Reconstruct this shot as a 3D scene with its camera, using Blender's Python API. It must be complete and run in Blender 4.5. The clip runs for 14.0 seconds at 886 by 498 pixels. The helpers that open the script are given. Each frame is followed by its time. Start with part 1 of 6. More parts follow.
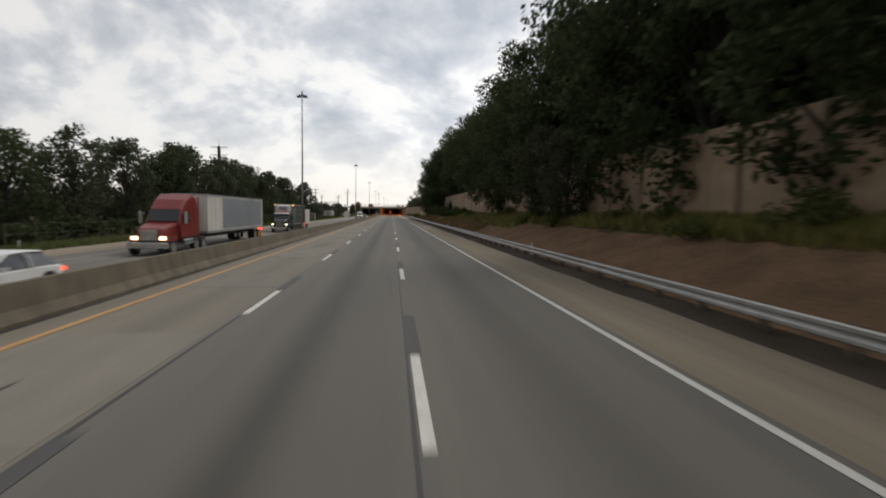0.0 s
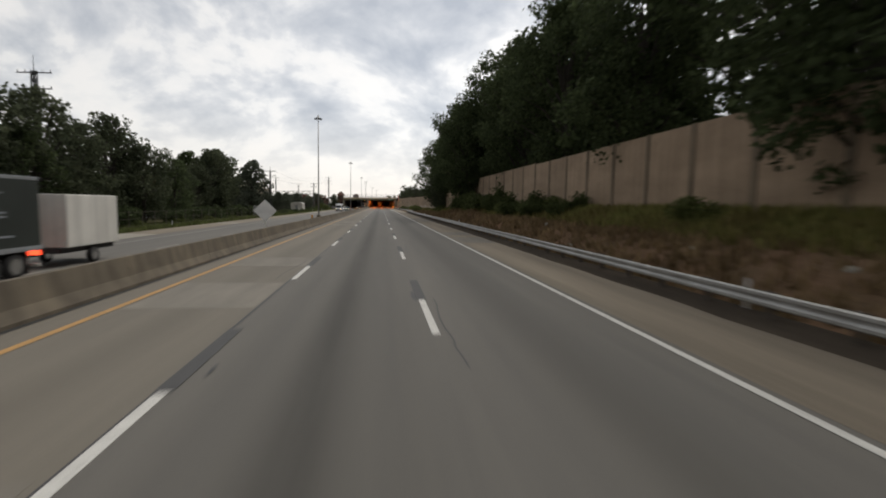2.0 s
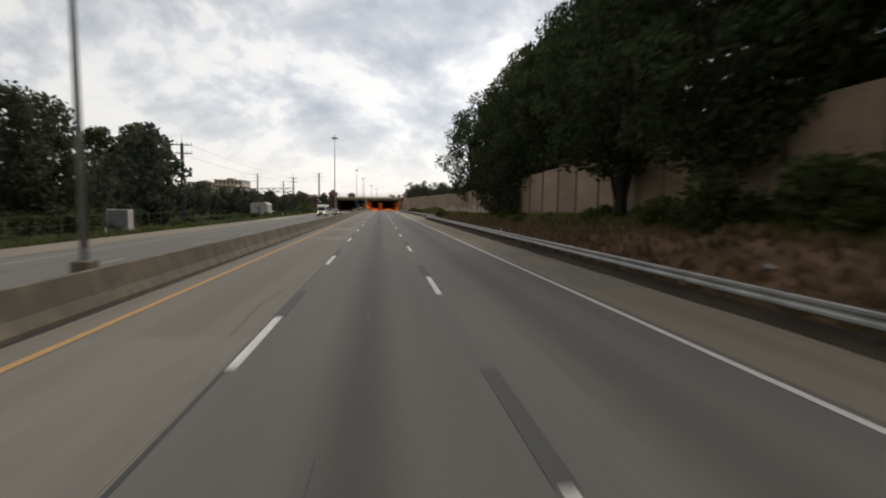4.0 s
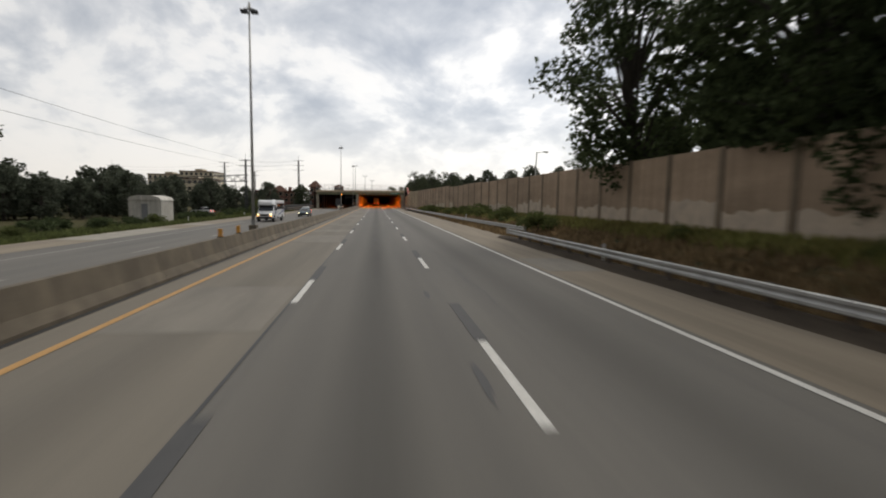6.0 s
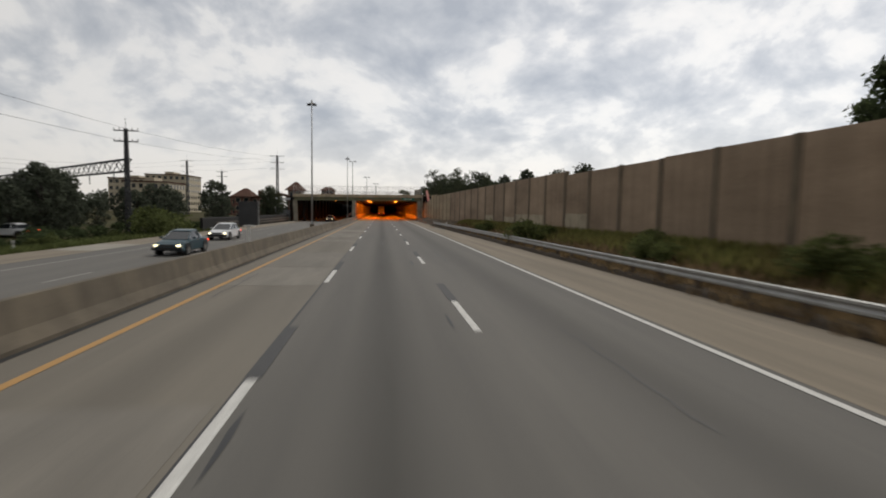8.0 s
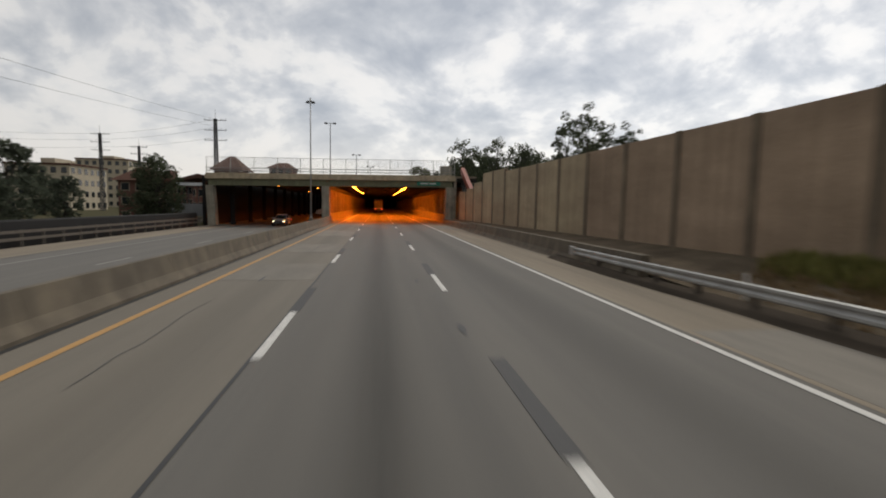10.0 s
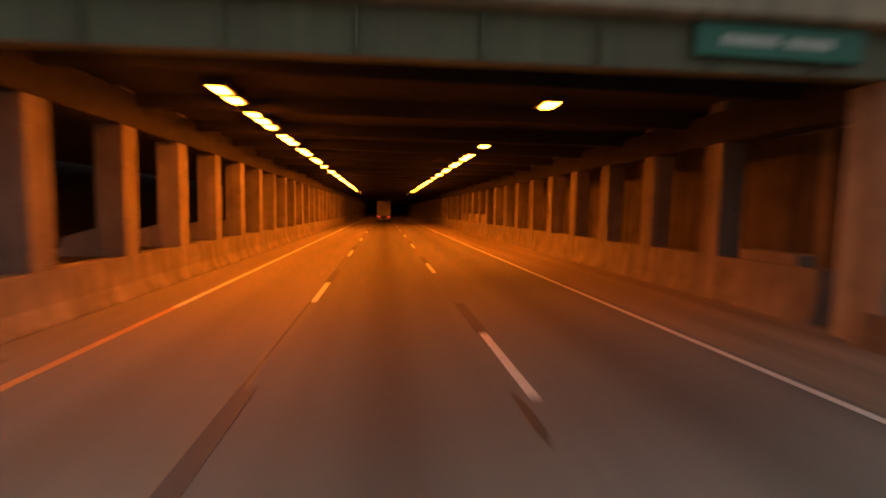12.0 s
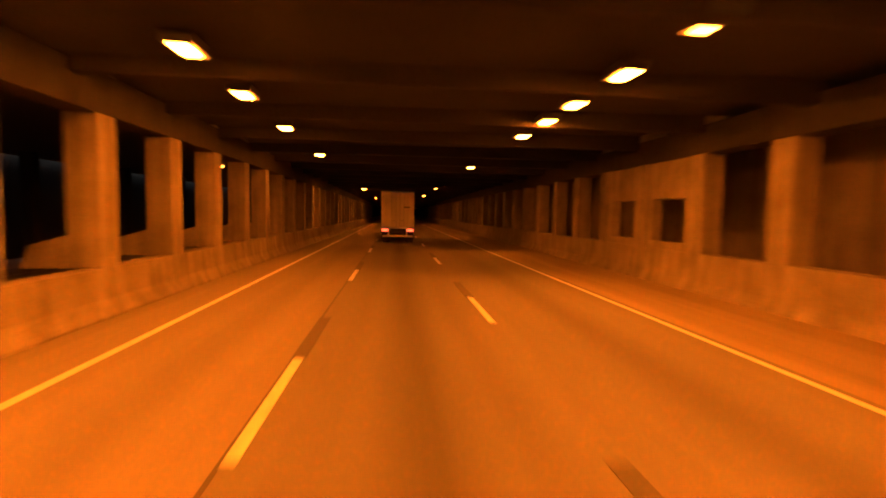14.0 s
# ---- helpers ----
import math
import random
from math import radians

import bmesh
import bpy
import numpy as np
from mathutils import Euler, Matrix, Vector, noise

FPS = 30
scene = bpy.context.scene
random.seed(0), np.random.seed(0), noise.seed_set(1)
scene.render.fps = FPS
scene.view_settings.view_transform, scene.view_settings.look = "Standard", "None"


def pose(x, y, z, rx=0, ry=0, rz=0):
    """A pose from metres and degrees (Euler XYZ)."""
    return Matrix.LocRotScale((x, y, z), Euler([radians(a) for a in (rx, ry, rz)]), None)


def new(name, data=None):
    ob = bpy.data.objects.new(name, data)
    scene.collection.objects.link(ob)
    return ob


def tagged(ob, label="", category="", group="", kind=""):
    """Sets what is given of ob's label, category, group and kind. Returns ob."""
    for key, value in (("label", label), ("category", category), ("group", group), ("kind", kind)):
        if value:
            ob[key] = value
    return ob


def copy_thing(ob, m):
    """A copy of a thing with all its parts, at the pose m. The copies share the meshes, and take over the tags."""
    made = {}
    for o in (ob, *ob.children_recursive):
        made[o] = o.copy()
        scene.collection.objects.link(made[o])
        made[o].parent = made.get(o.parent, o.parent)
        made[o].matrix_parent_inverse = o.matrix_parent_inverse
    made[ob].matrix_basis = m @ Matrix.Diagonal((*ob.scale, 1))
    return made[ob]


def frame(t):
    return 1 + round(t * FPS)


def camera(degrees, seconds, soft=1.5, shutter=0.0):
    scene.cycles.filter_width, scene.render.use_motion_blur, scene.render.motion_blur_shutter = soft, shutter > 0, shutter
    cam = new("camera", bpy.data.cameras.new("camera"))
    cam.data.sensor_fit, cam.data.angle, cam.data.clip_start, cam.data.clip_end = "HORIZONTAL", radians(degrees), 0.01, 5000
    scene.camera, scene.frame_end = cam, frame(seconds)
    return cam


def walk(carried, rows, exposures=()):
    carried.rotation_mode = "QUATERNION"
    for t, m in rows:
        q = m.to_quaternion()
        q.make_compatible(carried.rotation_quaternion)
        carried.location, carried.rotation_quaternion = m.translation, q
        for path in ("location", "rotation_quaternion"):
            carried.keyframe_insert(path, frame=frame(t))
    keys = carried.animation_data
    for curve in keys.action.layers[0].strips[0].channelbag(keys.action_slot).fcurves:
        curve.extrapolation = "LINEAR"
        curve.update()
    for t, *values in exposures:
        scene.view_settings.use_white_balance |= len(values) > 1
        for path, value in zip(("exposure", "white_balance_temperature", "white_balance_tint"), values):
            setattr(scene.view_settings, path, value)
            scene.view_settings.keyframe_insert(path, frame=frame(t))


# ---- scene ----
# the camera: seconds, metres across the road, metres along it, pitch and yaw in degrees
EYE_HEIGHT, LEAN = 2.35, 1.06
PATH = (
    (0.0, 3.265, 1.11, -4.28, -6.12),
    (0.5, 3.117, 15.41, -5.01, -6.78),
    (1.0, 2.928, 29.72, -5.71, -8.22),
    (1.5, 2.801, 44.03, -5.57, -7.96),
    (2.0, 2.635, 58.11, -5.20, -7.48),
    (2.5, 2.436, 72.29, -4.90, -7.37),
    (3.0, 2.293, 86.52, -4.77, -7.14),
    (5.5, 1.887, 157.55, -5.60, -8.05),
    (6.0, 1.858, 171.73, -5.55, -7.97),
    (6.5, 1.856, 186.05, -5.13, -7.99),
    (7.0, 1.807, 200.11, -4.61, -7.75),
    (7.5, 1.779, 214.21, -4.24, -7.19),
    (8.0, 1.749, 228.18, -4.47, -7.39),
    (10.5, 1.827, 299.28, -5.13, -7.71),
    (11.0, 1.805, 313.15, -4.17, -6.50),
    (11.5, 1.826, 327.30, -4.58, -8.10),
    (12.0, 1.733, 341.31, -4.54, -7.12),
    (12.5, 1.710, 355.53, -4.47, -7.13),
    (13.0, 1.627, 369.49, -4.48, -7.02),
    (13.5, 1.570, 383.82, -4.67, -7.69),
    (14.0, 1.504, 397.84, -4.16, -5.82),
)
cam = camera(85.5, 14.0, soft=1.9, shutter=0.35)
walk(cam, [(t, pose(x, y, EYE_HEIGHT, 90 + pitch, 0, yaw) @ pose(0, 0, 0, 0, 0, LEAN)) for t, x, y, pitch, yaw in PATH],
     exposures=[(t, stops, 6740, 10) for t, stops in ((0.0, 0.24), (3.0, 0.24), (5.5, 0.24), (6.5, 0.2), (7.5, 0.06), (8.2, 0.0), (10.5, 0.06), (11.0, 0.08), (11.6, 0.04), (12.05, -0.17), (12.3, -0.02), (12.7, 0.2), (13.4, 0.5), (13.7, 0.75), (14.0, 1.15))])

# ---- light ----
world = bpy.data.worlds.new("overcast_sky")
scene.world = world
world.use_nodes = True
wn, wl = world.node_tree.nodes, world.node_tree.links
wn.clear()


def wnode(kind, **inputs):
    n = wn.new(kind)
    for k, v in inputs.items():
        n.inputs[k].default_value = v
    return n


def wmath(op, a, b=None):
    n = wn.new("ShaderNodeMath")
    n.operation = op
    for i, v in enumerate((a, b)):
        if v is None:
            continue
        if isinstance(v, (int, float)):
            n.inputs[i].default_value = v
        else:
            wl.new(v, n.inputs[i])
    return n.outputs[0]


SUN_HEIGHT, SUN_TURN = 52, 40
sky = wn.new("ShaderNodeTexSky")
sky.sky_type, sky.sun_disc = "NISHITA", False
sky.sun_elevation, sky.sun_rotation = radians(SUN_HEIGHT), radians(SUN_TURN)
sky_dim = wn.new("ShaderNodeMixRGB")
sky_dim.blend_type = "MULTIPLY"
sky_dim.inputs[0].default_value = 1
sky_dim.inputs[2].default_value = (0.10, 0.10, 0.10, 1)
wl.new(sky.outputs[0], sky_dim.inputs[1])
coord = wn.new("ShaderNodeTexCoord")
split = wn.new("ShaderNodeSeparateXYZ")
wl.new(coord.outputs["Generated"], split.inputs[0])
# a broken deck of cloud on a plane overhead: ragged masses, finer puffs, and paler rims on the sunward side
deck = wn.new("ShaderNodeVectorMath")
deck.operation = "SCALE"
wl.new(coord.outputs["Generated"], deck.inputs[0])
wl.new(wmath("DIVIDE", 1.0, wmath("ADD", wmath("MAXIMUM", split.outputs[2], 0.0), 0.62)), deck.inputs["Scale"])


def cloud_layer(scale, shift, detail, rough):
    place = wn.new("ShaderNodeMapping")
    place.inputs["Location"].default_value = shift
    wl.new(deck.outputs[0], place.inputs[0])
    n = wnode("ShaderNodeTexNoise", Scale=scale, Detail=detail, Roughness=rough, Distortion=0.25)
    wl.new(place.outputs[0], n.inputs["Vector"])
    return n.outputs[0]


mass = cloud_layer(3.3, (2.2, 4.3, 0.0), 9.0, 0.54)
rim = cloud_layer(3.3, (2.2, 4.33, 0.03), 4.0, 0.5)
puff = cloud_layer(9.0, (0.3, 2.2, 0.0), 6.0, 0.5)
body = wmath("ADD", mass, wmath("MULTIPLY", wmath("SUBTRACT", mass, rim), 0.9))
ramp = wn.new("ShaderNodeValToRGB")
wl.new(wmath("ADD", body, wmath("MULTIPLY", wmath("SUBTRACT", puff, 0.5), 0.36)), ramp.inputs[0])
el = ramp.color_ramp.elements
el[0].position, el[0].color = 0.27, (0.37, 0.40, 0.45, 1)
el[1].position, el[1].color = 0.63, (0.77, 0.765, 0.76, 1)
for at, tone in ((0.41, (0.485, 0.51, 0.55, 1)), (0.505, (0.61, 0.625, 0.65, 1)), (0.555, (0.72, 0.725, 0.73, 1))):
    el.new(at).color = tone
haze = wn.new("ShaderNodeMixRGB")
haze.inputs[2].default_value = (0.72, 0.695, 0.675, 1)
wl.new(wmath("POWER", wmath("SUBTRACT", 1.0, wmath("MINIMUM", wmath("MULTIPLY", wmath("MAXIMUM", split.outputs[2], 0.0), 5.0), 1.0)), 1.5), haze.inputs[0])
wl.new(ramp.outputs[0], haze.inputs[1])
mixed = wn.new("ShaderNodeMixRGB")
mixed.inputs[0].default_value = 0.90
wl.new(sky_dim.outputs[0], mixed.inputs[1])
wl.new(haze.outputs[0], mixed.inputs[2])
back = wnode("ShaderNodeBackground", Strength=1.06)
glow = wn.new("ShaderNodeVectorMath")
glow.operation = "DOT_PRODUCT"
glow.inputs[1].default_value = (0.66, 0.62, -0.32)
wl.new(coord.outputs["Generated"], glow.inputs[0])
lit = wn.new("ShaderNodeVectorMath")
lit.operation = "SCALE"
wl.new(mixed.outputs[0], lit.inputs[0])
wl.new(wmath("ADD", 0.87, wmath("MULTIPLY", glow.outputs["Value"], 0.42)), lit.inputs["Scale"])
wl.new(lit.outputs[0], back.inputs[0])
wout = wn.new("ShaderNodeOutputWorld")
wl.new(back.outputs[0], wout.inputs[0])

sun = new("sun", bpy.data.lights.new("sun", "SUN"))
sun.data.energy, sun.data.angle, sun.data.color = 1.25, radians(25), (1.0, 0.96, 0.9)
sun.matrix_world = pose(0, 0, 60, 90 - SUN_HEIGHT, 0, 180 - SUN_TURN)

LAMP_POWER = 212.0

# ---- materials ----


def material(name, color, rough=0.8, metal=0.0, spread=0.25, scale=1.0, stretch=(1, 1, 1), bump=0.2, bump_scale=40.0, tint=None, tint_amount=0.5, per_object=0.0, streaks=0.0, spec=0.5, island=0.0, bands=()):
    """A surface with stains at one scale, grain at another, and optional streaks and differences from piece to piece."""
    m = bpy.data.materials.new(name)
    m.use_nodes = True
    n, l = m.node_tree.nodes, m.node_tree.links
    b = n["Principled BSDF"]
    b.inputs["Roughness"].default_value, b.inputs["Metallic"].default_value = rough, metal
    b.inputs["Specular IOR Level"].default_value = spec
    tc = n.new("ShaderNodeTexCoord")
    geo = n.new("ShaderNodeNewGeometry")
    mp = n.new("ShaderNodeMapping")
    mp.inputs["Scale"].default_value = stretch
    l.new(geo.outputs["Position"], mp.inputs[0])
    n1 = n.new("ShaderNodeTexNoise")
    n1.inputs["Scale"].default_value, n1.inputs["Detail"].default_value, n1.inputs["Roughness"].default_value = scale, 5, 0.6
    l.new(mp.outputs[0], n1.inputs["Vector"])
    r = n.new("ShaderNodeValToRGB")
    other = tint or tuple(c * 0.6 for c in color)
    r.color_ramp.elements[0].position, r.color_ramp.elements[1].position = 0.5 - 0.22, 0.5 + 0.22
    r.color_ramp.elements[0].color = tuple(c + (o - c) * tint_amount for c, o in zip(color, other)) + (1,)
    r.color_ramp.elements[1].color = tuple(min(1, c * (1 + spread * 0.5)) for c in color) + (1,)
    l.new(n1.outputs[0], r.inputs[0])
    n2 = n.new("ShaderNodeTexNoise")
    n2.inputs["Scale"].default_value, n2.inputs["Detail"].default_value = bump_scale, 3
    l.new(geo.outputs["Position"], n2.inputs["Vector"])
    grain = n.new("ShaderNodeMixRGB")
    grain.blend_type = "MULTIPLY"
    grain.inputs[0].default_value = min(1, spread * 1.5)
    l.new(r.outputs[0], grain.inputs[1])
    gr = n.new("ShaderNodeMapRange")
    gr.inputs[1].default_value, gr.inputs[2].default_value, gr.inputs[3].default_value, gr.inputs[4].default_value = 0.3, 0.7, 0.65, 1.15
    l.new(n2.outputs[0], gr.inputs[0])
    l.new(gr.outputs[0], grain.inputs[2])
    last = grain.outputs[0]
    for centre, width, amount in bands:
        at = n.new("ShaderNodeSeparateXYZ")
        l.new(geo.outputs["Position"], at.inputs[0])
        chain = at.outputs[0]
        for op, value in (("SUBTRACT", centre), ("DIVIDE", width), ("POWER", 2.0), ("MULTIPLY", -1.0), ("EXPONENT", None)):
            q = n.new("ShaderNodeMath")
            q.operation = op
            if op == "POWER":
                q.operation = "MULTIPLY"
                l.new(chain, q.inputs[1])
            elif value is not None:
                q.inputs[1].default_value = value
            l.new(chain, q.inputs[0])
            chain = q.outputs[0]
        patchy = n.new("ShaderNodeMapRange")
        patchy.inputs[1].default_value, patchy.inputs[2].default_value, patchy.inputs[3].default_value, patchy.inputs[4].default_value = 0.3, 0.7, 0.55 * amount, 1.2 * amount
        l.new(n1.outputs[0], patchy.inputs[0])
        q = n.new("ShaderNodeMath")
        q.operation = "MULTIPLY"
        l.new(chain, q.inputs[0])
        l.new(patchy.outputs[0], q.inputs[1])
        x = n.new("ShaderNodeMixRGB")
        x.blend_type = "MIX"
        x.inputs[2].default_value = tuple(c * 0.42 for c in color) + (1,)
        l.new(q.outputs[0], x.inputs[0])
        l.new(last, x.inputs[1])
        last = x.outputs[0]
    if streaks:
        mp2 = n.new("ShaderNodeMapping")
        mp2.inputs["Scale"].default_value = (1.3, 1.3, 0.06)
        l.new(geo.outputs["Position"], mp2.inputs[0])
        n3 = n.new("ShaderNodeTexNoise")
        n3.inputs["Scale"].default_value, n3.inputs["Detail"].default_value = 2.2, 4
        l.new(mp2.outputs[0], n3.inputs["Vector"])
        s = n.new("ShaderNodeMapRange")
        s.inputs[1].default_value, s.inputs[2].default_value, s.inputs[3].default_value, s.inputs[4].default_value = 0.35, 0.65, 1 - streaks, 1.08
        l.new(n3.outputs[0], s.inputs[0])
        x = n.new("ShaderNodeMixRGB")
        x.blend_type = "MULTIPLY"
        x.inputs[0].default_value = 1
        l.new(last, x.inputs[1])
        l.new(s.outputs[0], x.inputs[2])
        last = x.outputs[0]
    if per_object or island:
        src = n.new("ShaderNodeObjectInfo").outputs["Random"] if per_object else geo.outputs["Random Per Island"]
        amount = per_object or island
        s = n.new("ShaderNodeMapRange")
        s.inputs[3].default_value, s.inputs[4].default_value = 1 - amount, 1 + amount
        l.new(src, s.inputs[0])
        x = n.new("ShaderNodeMixRGB")
        x.blend_type = "MULTIPLY"
        x.inputs[0].default_value = 1
        l.new(last, x.inputs[1])
        l.new(s.outputs[0], x.inputs[2])
        last = x.outputs[0]
    l.new(last, b.inputs["Base Color"])
    if bump:
        bp = n.new("ShaderNodeBump")
        bp.inputs["Strength"].default_value, bp.inputs["Distance"].default_value = bump, 0.02
        l.new(n2.outputs[0], bp.inputs["Height"])
        l.new(bp.outputs[0], b.inputs["Normal"])
    return m


def glowing(name, color, strength):
    m = bpy.data.materials.new(name)
    m.use_nodes = True
    b = m.node_tree.nodes["Principled BSDF"]
    b.inputs["Base Color"].default_value = (*color, 1)
    b.inputs["Emission Color"].default_value = (*color, 1)
    b.inputs["Emission Strength"].default_value = strength
    return m


def glass(name, color):
    m = bpy.data.materials.new(name)
    m.use_nodes = True
    b = m.node_tree.nodes["Principled BSDF"]
    b.inputs["Base Color"].default_value = (*color, 1)
    b.inputs["Roughness"].default_value = 0.06
    b.inputs["Specular IOR Level"].default_value = 0.7
    return m


def leafy(name, color, dark):
    m = material(name, color, rough=0.8, spread=0.5, scale=0.35, bump=0, tint=dark, tint_amount=0.9, island=0.4, spec=0.08)
    # thin leaves let part of the light through
    n, l = m.node_tree.nodes, m.node_tree.links
    b = n["Principled BSDF"]
    thin = n.new("ShaderNodeBsdfTranslucent")
    l.new(b.inputs["Base Color"].links[0].from_socket, thin.inputs["Color"])
    mix = n.new("ShaderNodeMixShader")
    mix.inputs[0].default_value = 0.42
    l.new(b.outputs[0], mix.inputs[1])
    l.new(thin.outputs[0], mix.inputs[2])
    l.new(mix.outputs[0], n["Material Output"].inputs["Surface"])
    return m


M_ASPHALT = material("asphalt", (0.135, 0.126, 0.110), rough=0.85, spread=0.3, scale=0.9, stretch=(1.0, 0.05, 1), bump=0.25, bump_scale=55, tint=(0.10, 0.096, 0.088), tint_amount=0.75, bands=((1.83, 0.5, 0.95), (0.75, 0.4, 0.2), (2.9, 0.4, 0.2), (5.55, 0.65, 0.62)))
M_ASPHALT_OLD = material("asphalt_worn", (0.182, 0.162, 0.130), rough=0.9, spread=0.3, scale=0.8, stretch=(1.0, 0.05, 1), bump=0.25, bump_scale=50, tint=(0.13, 0.118, 0.098), tint_amount=0.7, bands=((-1.5, 0.5, 0.35), (-9.7, 0.6, 0.4), (-6.7, 0.6, 0.4)))
M_SHOULDER = material("shoulder_concrete", (0.235, 0.198, 0.147), rough=0.9, spread=0.35, scale=0.7, stretch=(1.4, 0.06, 1), bump=0.25, bump_scale=45, tint=(0.125, 0.102, 0.075), tint_amount=0.7)
M_WHITE_PAINT = material("white_road_paint", (0.62, 0.61, 0.57), rough=0.7, spread=0.4, scale=6, bump=0.1, tint=(0.33, 0.32, 0.3), tint_amount=0.6)
M_YELLOW_PAINT = material("yellow_road_paint", (0.44, 0.25, 0.085), rough=0.7, spread=0.4, scale=4, bump=0.1, tint=(0.33, 0.19, 0.07), tint_amount=0.6)
M_BLACK_PAINT = material("black_contrast_paint", (0.045, 0.045, 0.046), rough=0.75, spread=0.3, scale=5, bump=0.1, tint=(0.085, 0.083, 0.08), tint_amount=0.6)
M_TAR = material("tar_joint", (0.03, 0.03, 0.03), rough=0.6, spread=0.3, scale=3, bump=0.1)
M_CONCRETE = material("barrier_concrete", (0.165, 0.136, 0.097), rough=0.9, spread=0.35, scale=0.8, bump=0.3, bump_scale=30, tint=(0.098, 0.082, 0.062), tint_amount=0.8, streaks=0.3)
M_PIER = material("pier_concrete", (0.38, 0.345, 0.27), rough=0.9, spread=0.3, scale=1.1, bump=0.25, bump_scale=25, tint=(0.2, 0.185, 0.15), tint_amount=0.7, streaks=0.3)
M_TUNNEL = material("grimy_tunnel_concrete", (0.24, 0.215, 0.18), rough=0.9, spread=0.35, scale=0.9, bump=0.25, bump_scale=25, tint=(0.13, 0.115, 0.095), tint_amount=0.75, streaks=0.3)
M_RAIL = material("dull_grey_handrail", (0.23, 0.23, 0.225), rough=0.6, metal=0.3, spread=0.2, scale=2, bump=0.05)
M_PATCH = material("repaired_asphalt_patch", (0.19, 0.173, 0.145), rough=0.9, spread=0.3, scale=1.5, stretch=(1, 0.2, 1), bump=0.25, bump_scale=45, tint=(0.148, 0.135, 0.115), tint_amount=0.7, per_object=0.10)
M_COPING = material("coping_concrete", (0.50, 0.405, 0.275), rough=0.9, spread=0.3, scale=1.0, bump=0.2, bump_scale=25, tint=(0.25, 0.22, 0.165), tint_amount=0.7, streaks=0.12)
M_WALL = material("noise_wall_aggregate", (0.385, 0.282, 0.195), rough=0.95, spread=0.4, scale=0.32, stretch=(1, 0.5, 1.6), bump=0.5, bump_scale=22, tint=(0.26, 0.187, 0.125), tint_amount=0.9, streaks=0.09, per_object=0.09)
M_WALL_TAN = material("noise_wall_tan_panels", (0.445, 0.358, 0.232), rough=0.95, spread=0.4, scale=0.32, stretch=(1, 0.5, 1.6), bump=0.5, bump_scale=22, tint=(0.33, 0.25, 0.165), tint_amount=0.9, streaks=0.09, per_object=0.09)
M_WALL_POST = material("noise_wall_post", (0.215, 0.165, 0.112), rough=0.95, spread=0.35, scale=0.8, bump=0.4, bump_scale=25, tint=(0.14, 0.108, 0.078), tint_amount=0.7, streaks=0.2)
M_WALL_PATCH = material("noise_wall_overpaint", (0.52, 0.42, 0.315), rough=0.9, spread=0.3, scale=1.2, bump=0.3, bump_scale=25, tint=(0.36, 0.30, 0.245), tint_amount=0.7)
M_WALL_CREAM = material("noise_wall_cream_paint", (0.50, 0.42, 0.30), rough=0.9, spread=0.3, scale=1.2, bump=0.3, bump_scale=25, tint=(0.36, 0.29, 0.20), tint_amount=0.7, streaks=0.15)
M_GALV = material("galvanised_steel", (0.42, 0.42, 0.41), rough=0.5, metal=0.6, spread=0.25, scale=1.5, bump=0.05, tint=(0.25, 0.24, 0.22), tint_amount=0.6)
M_POST_STEEL = material("weathered_post", (0.14, 0.12, 0.10), rough=0.8, metal=0.2, spread=0.3, scale=3, bump=0.2)
M_POLE = material("lamp_pole_steel", (0.38, 0.38, 0.37), rough=0.5, metal=0.4, spread=0.2, scale=1.2, bump=0.05)
M_DARK_STEEL = material("dark_steel", (0.05, 0.05, 0.052), rough=0.6, metal=0.3, spread=0.3, scale=2, bump=0.1)
M_GREEN_GIRDER = material("green_painted_girder", (0.16, 0.168, 0.092), rough=0.6, spread=0.35, scale=0.9, bump=0.1, tint=(0.12, 0.10, 0.07), tint_amount=0.5, streaks=0.1)
M_SIGN_GREEN = material("green_sign_sheeting", (0.02, 0.20, 0.13), rough=0.4, spread=0.15, scale=2, bump=0)
M_SIGN_TEXT = material("pale_sign_marks", (0.55, 0.62, 0.56), rough=0.5, spread=0.1, scale=4, bump=0)
M_SIGN_BACK = material("bare_aluminium", (0.86, 0.85, 0.83), rough=0.6, metal=0.0, spread=0.15, scale=2, bump=0)
M_ORANGE = material("orange_plastic", (0.72, 0.32, 0.03), rough=0.5, spread=0.15, scale=4, bump=0)
M_WHITE_PLASTIC = material("white_plastic", (0.75, 0.74, 0.70), rough=0.5, spread=0.15, scale=4, bump=0)
M_PALE_SLAB = material("pale_concrete_slab", (0.30, 0.28, 0.235), rough=0.9, spread=0.3, scale=1.2, bump=0.2)
M_BACKWALL = material("tunnel_back_wall", (0.20, 0.17, 0.14), rough=0.9, spread=0.4, scale=0.6, bump=0.3, bump_scale=20, tint=(0.08, 0.07, 0.06), tint_amount=0.7, streaks=0.4)
M_WORN_PAINT = material("worn_road_paint", (0.27, 0.26, 0.235), rough=0.8, spread=0.4, scale=5, bump=0.1, tint=(0.17, 0.16, 0.145), tint_amount=0.8)
M_EARTH = material("bare_brown_earth", (0.19, 0.115, 0.074), rough=1.0, spec=0.05, spread=0.5, scale=0.6, bump=0.6, bump_scale=9, tint=(0.10, 0.075, 0.045), tint_amount=0.8)
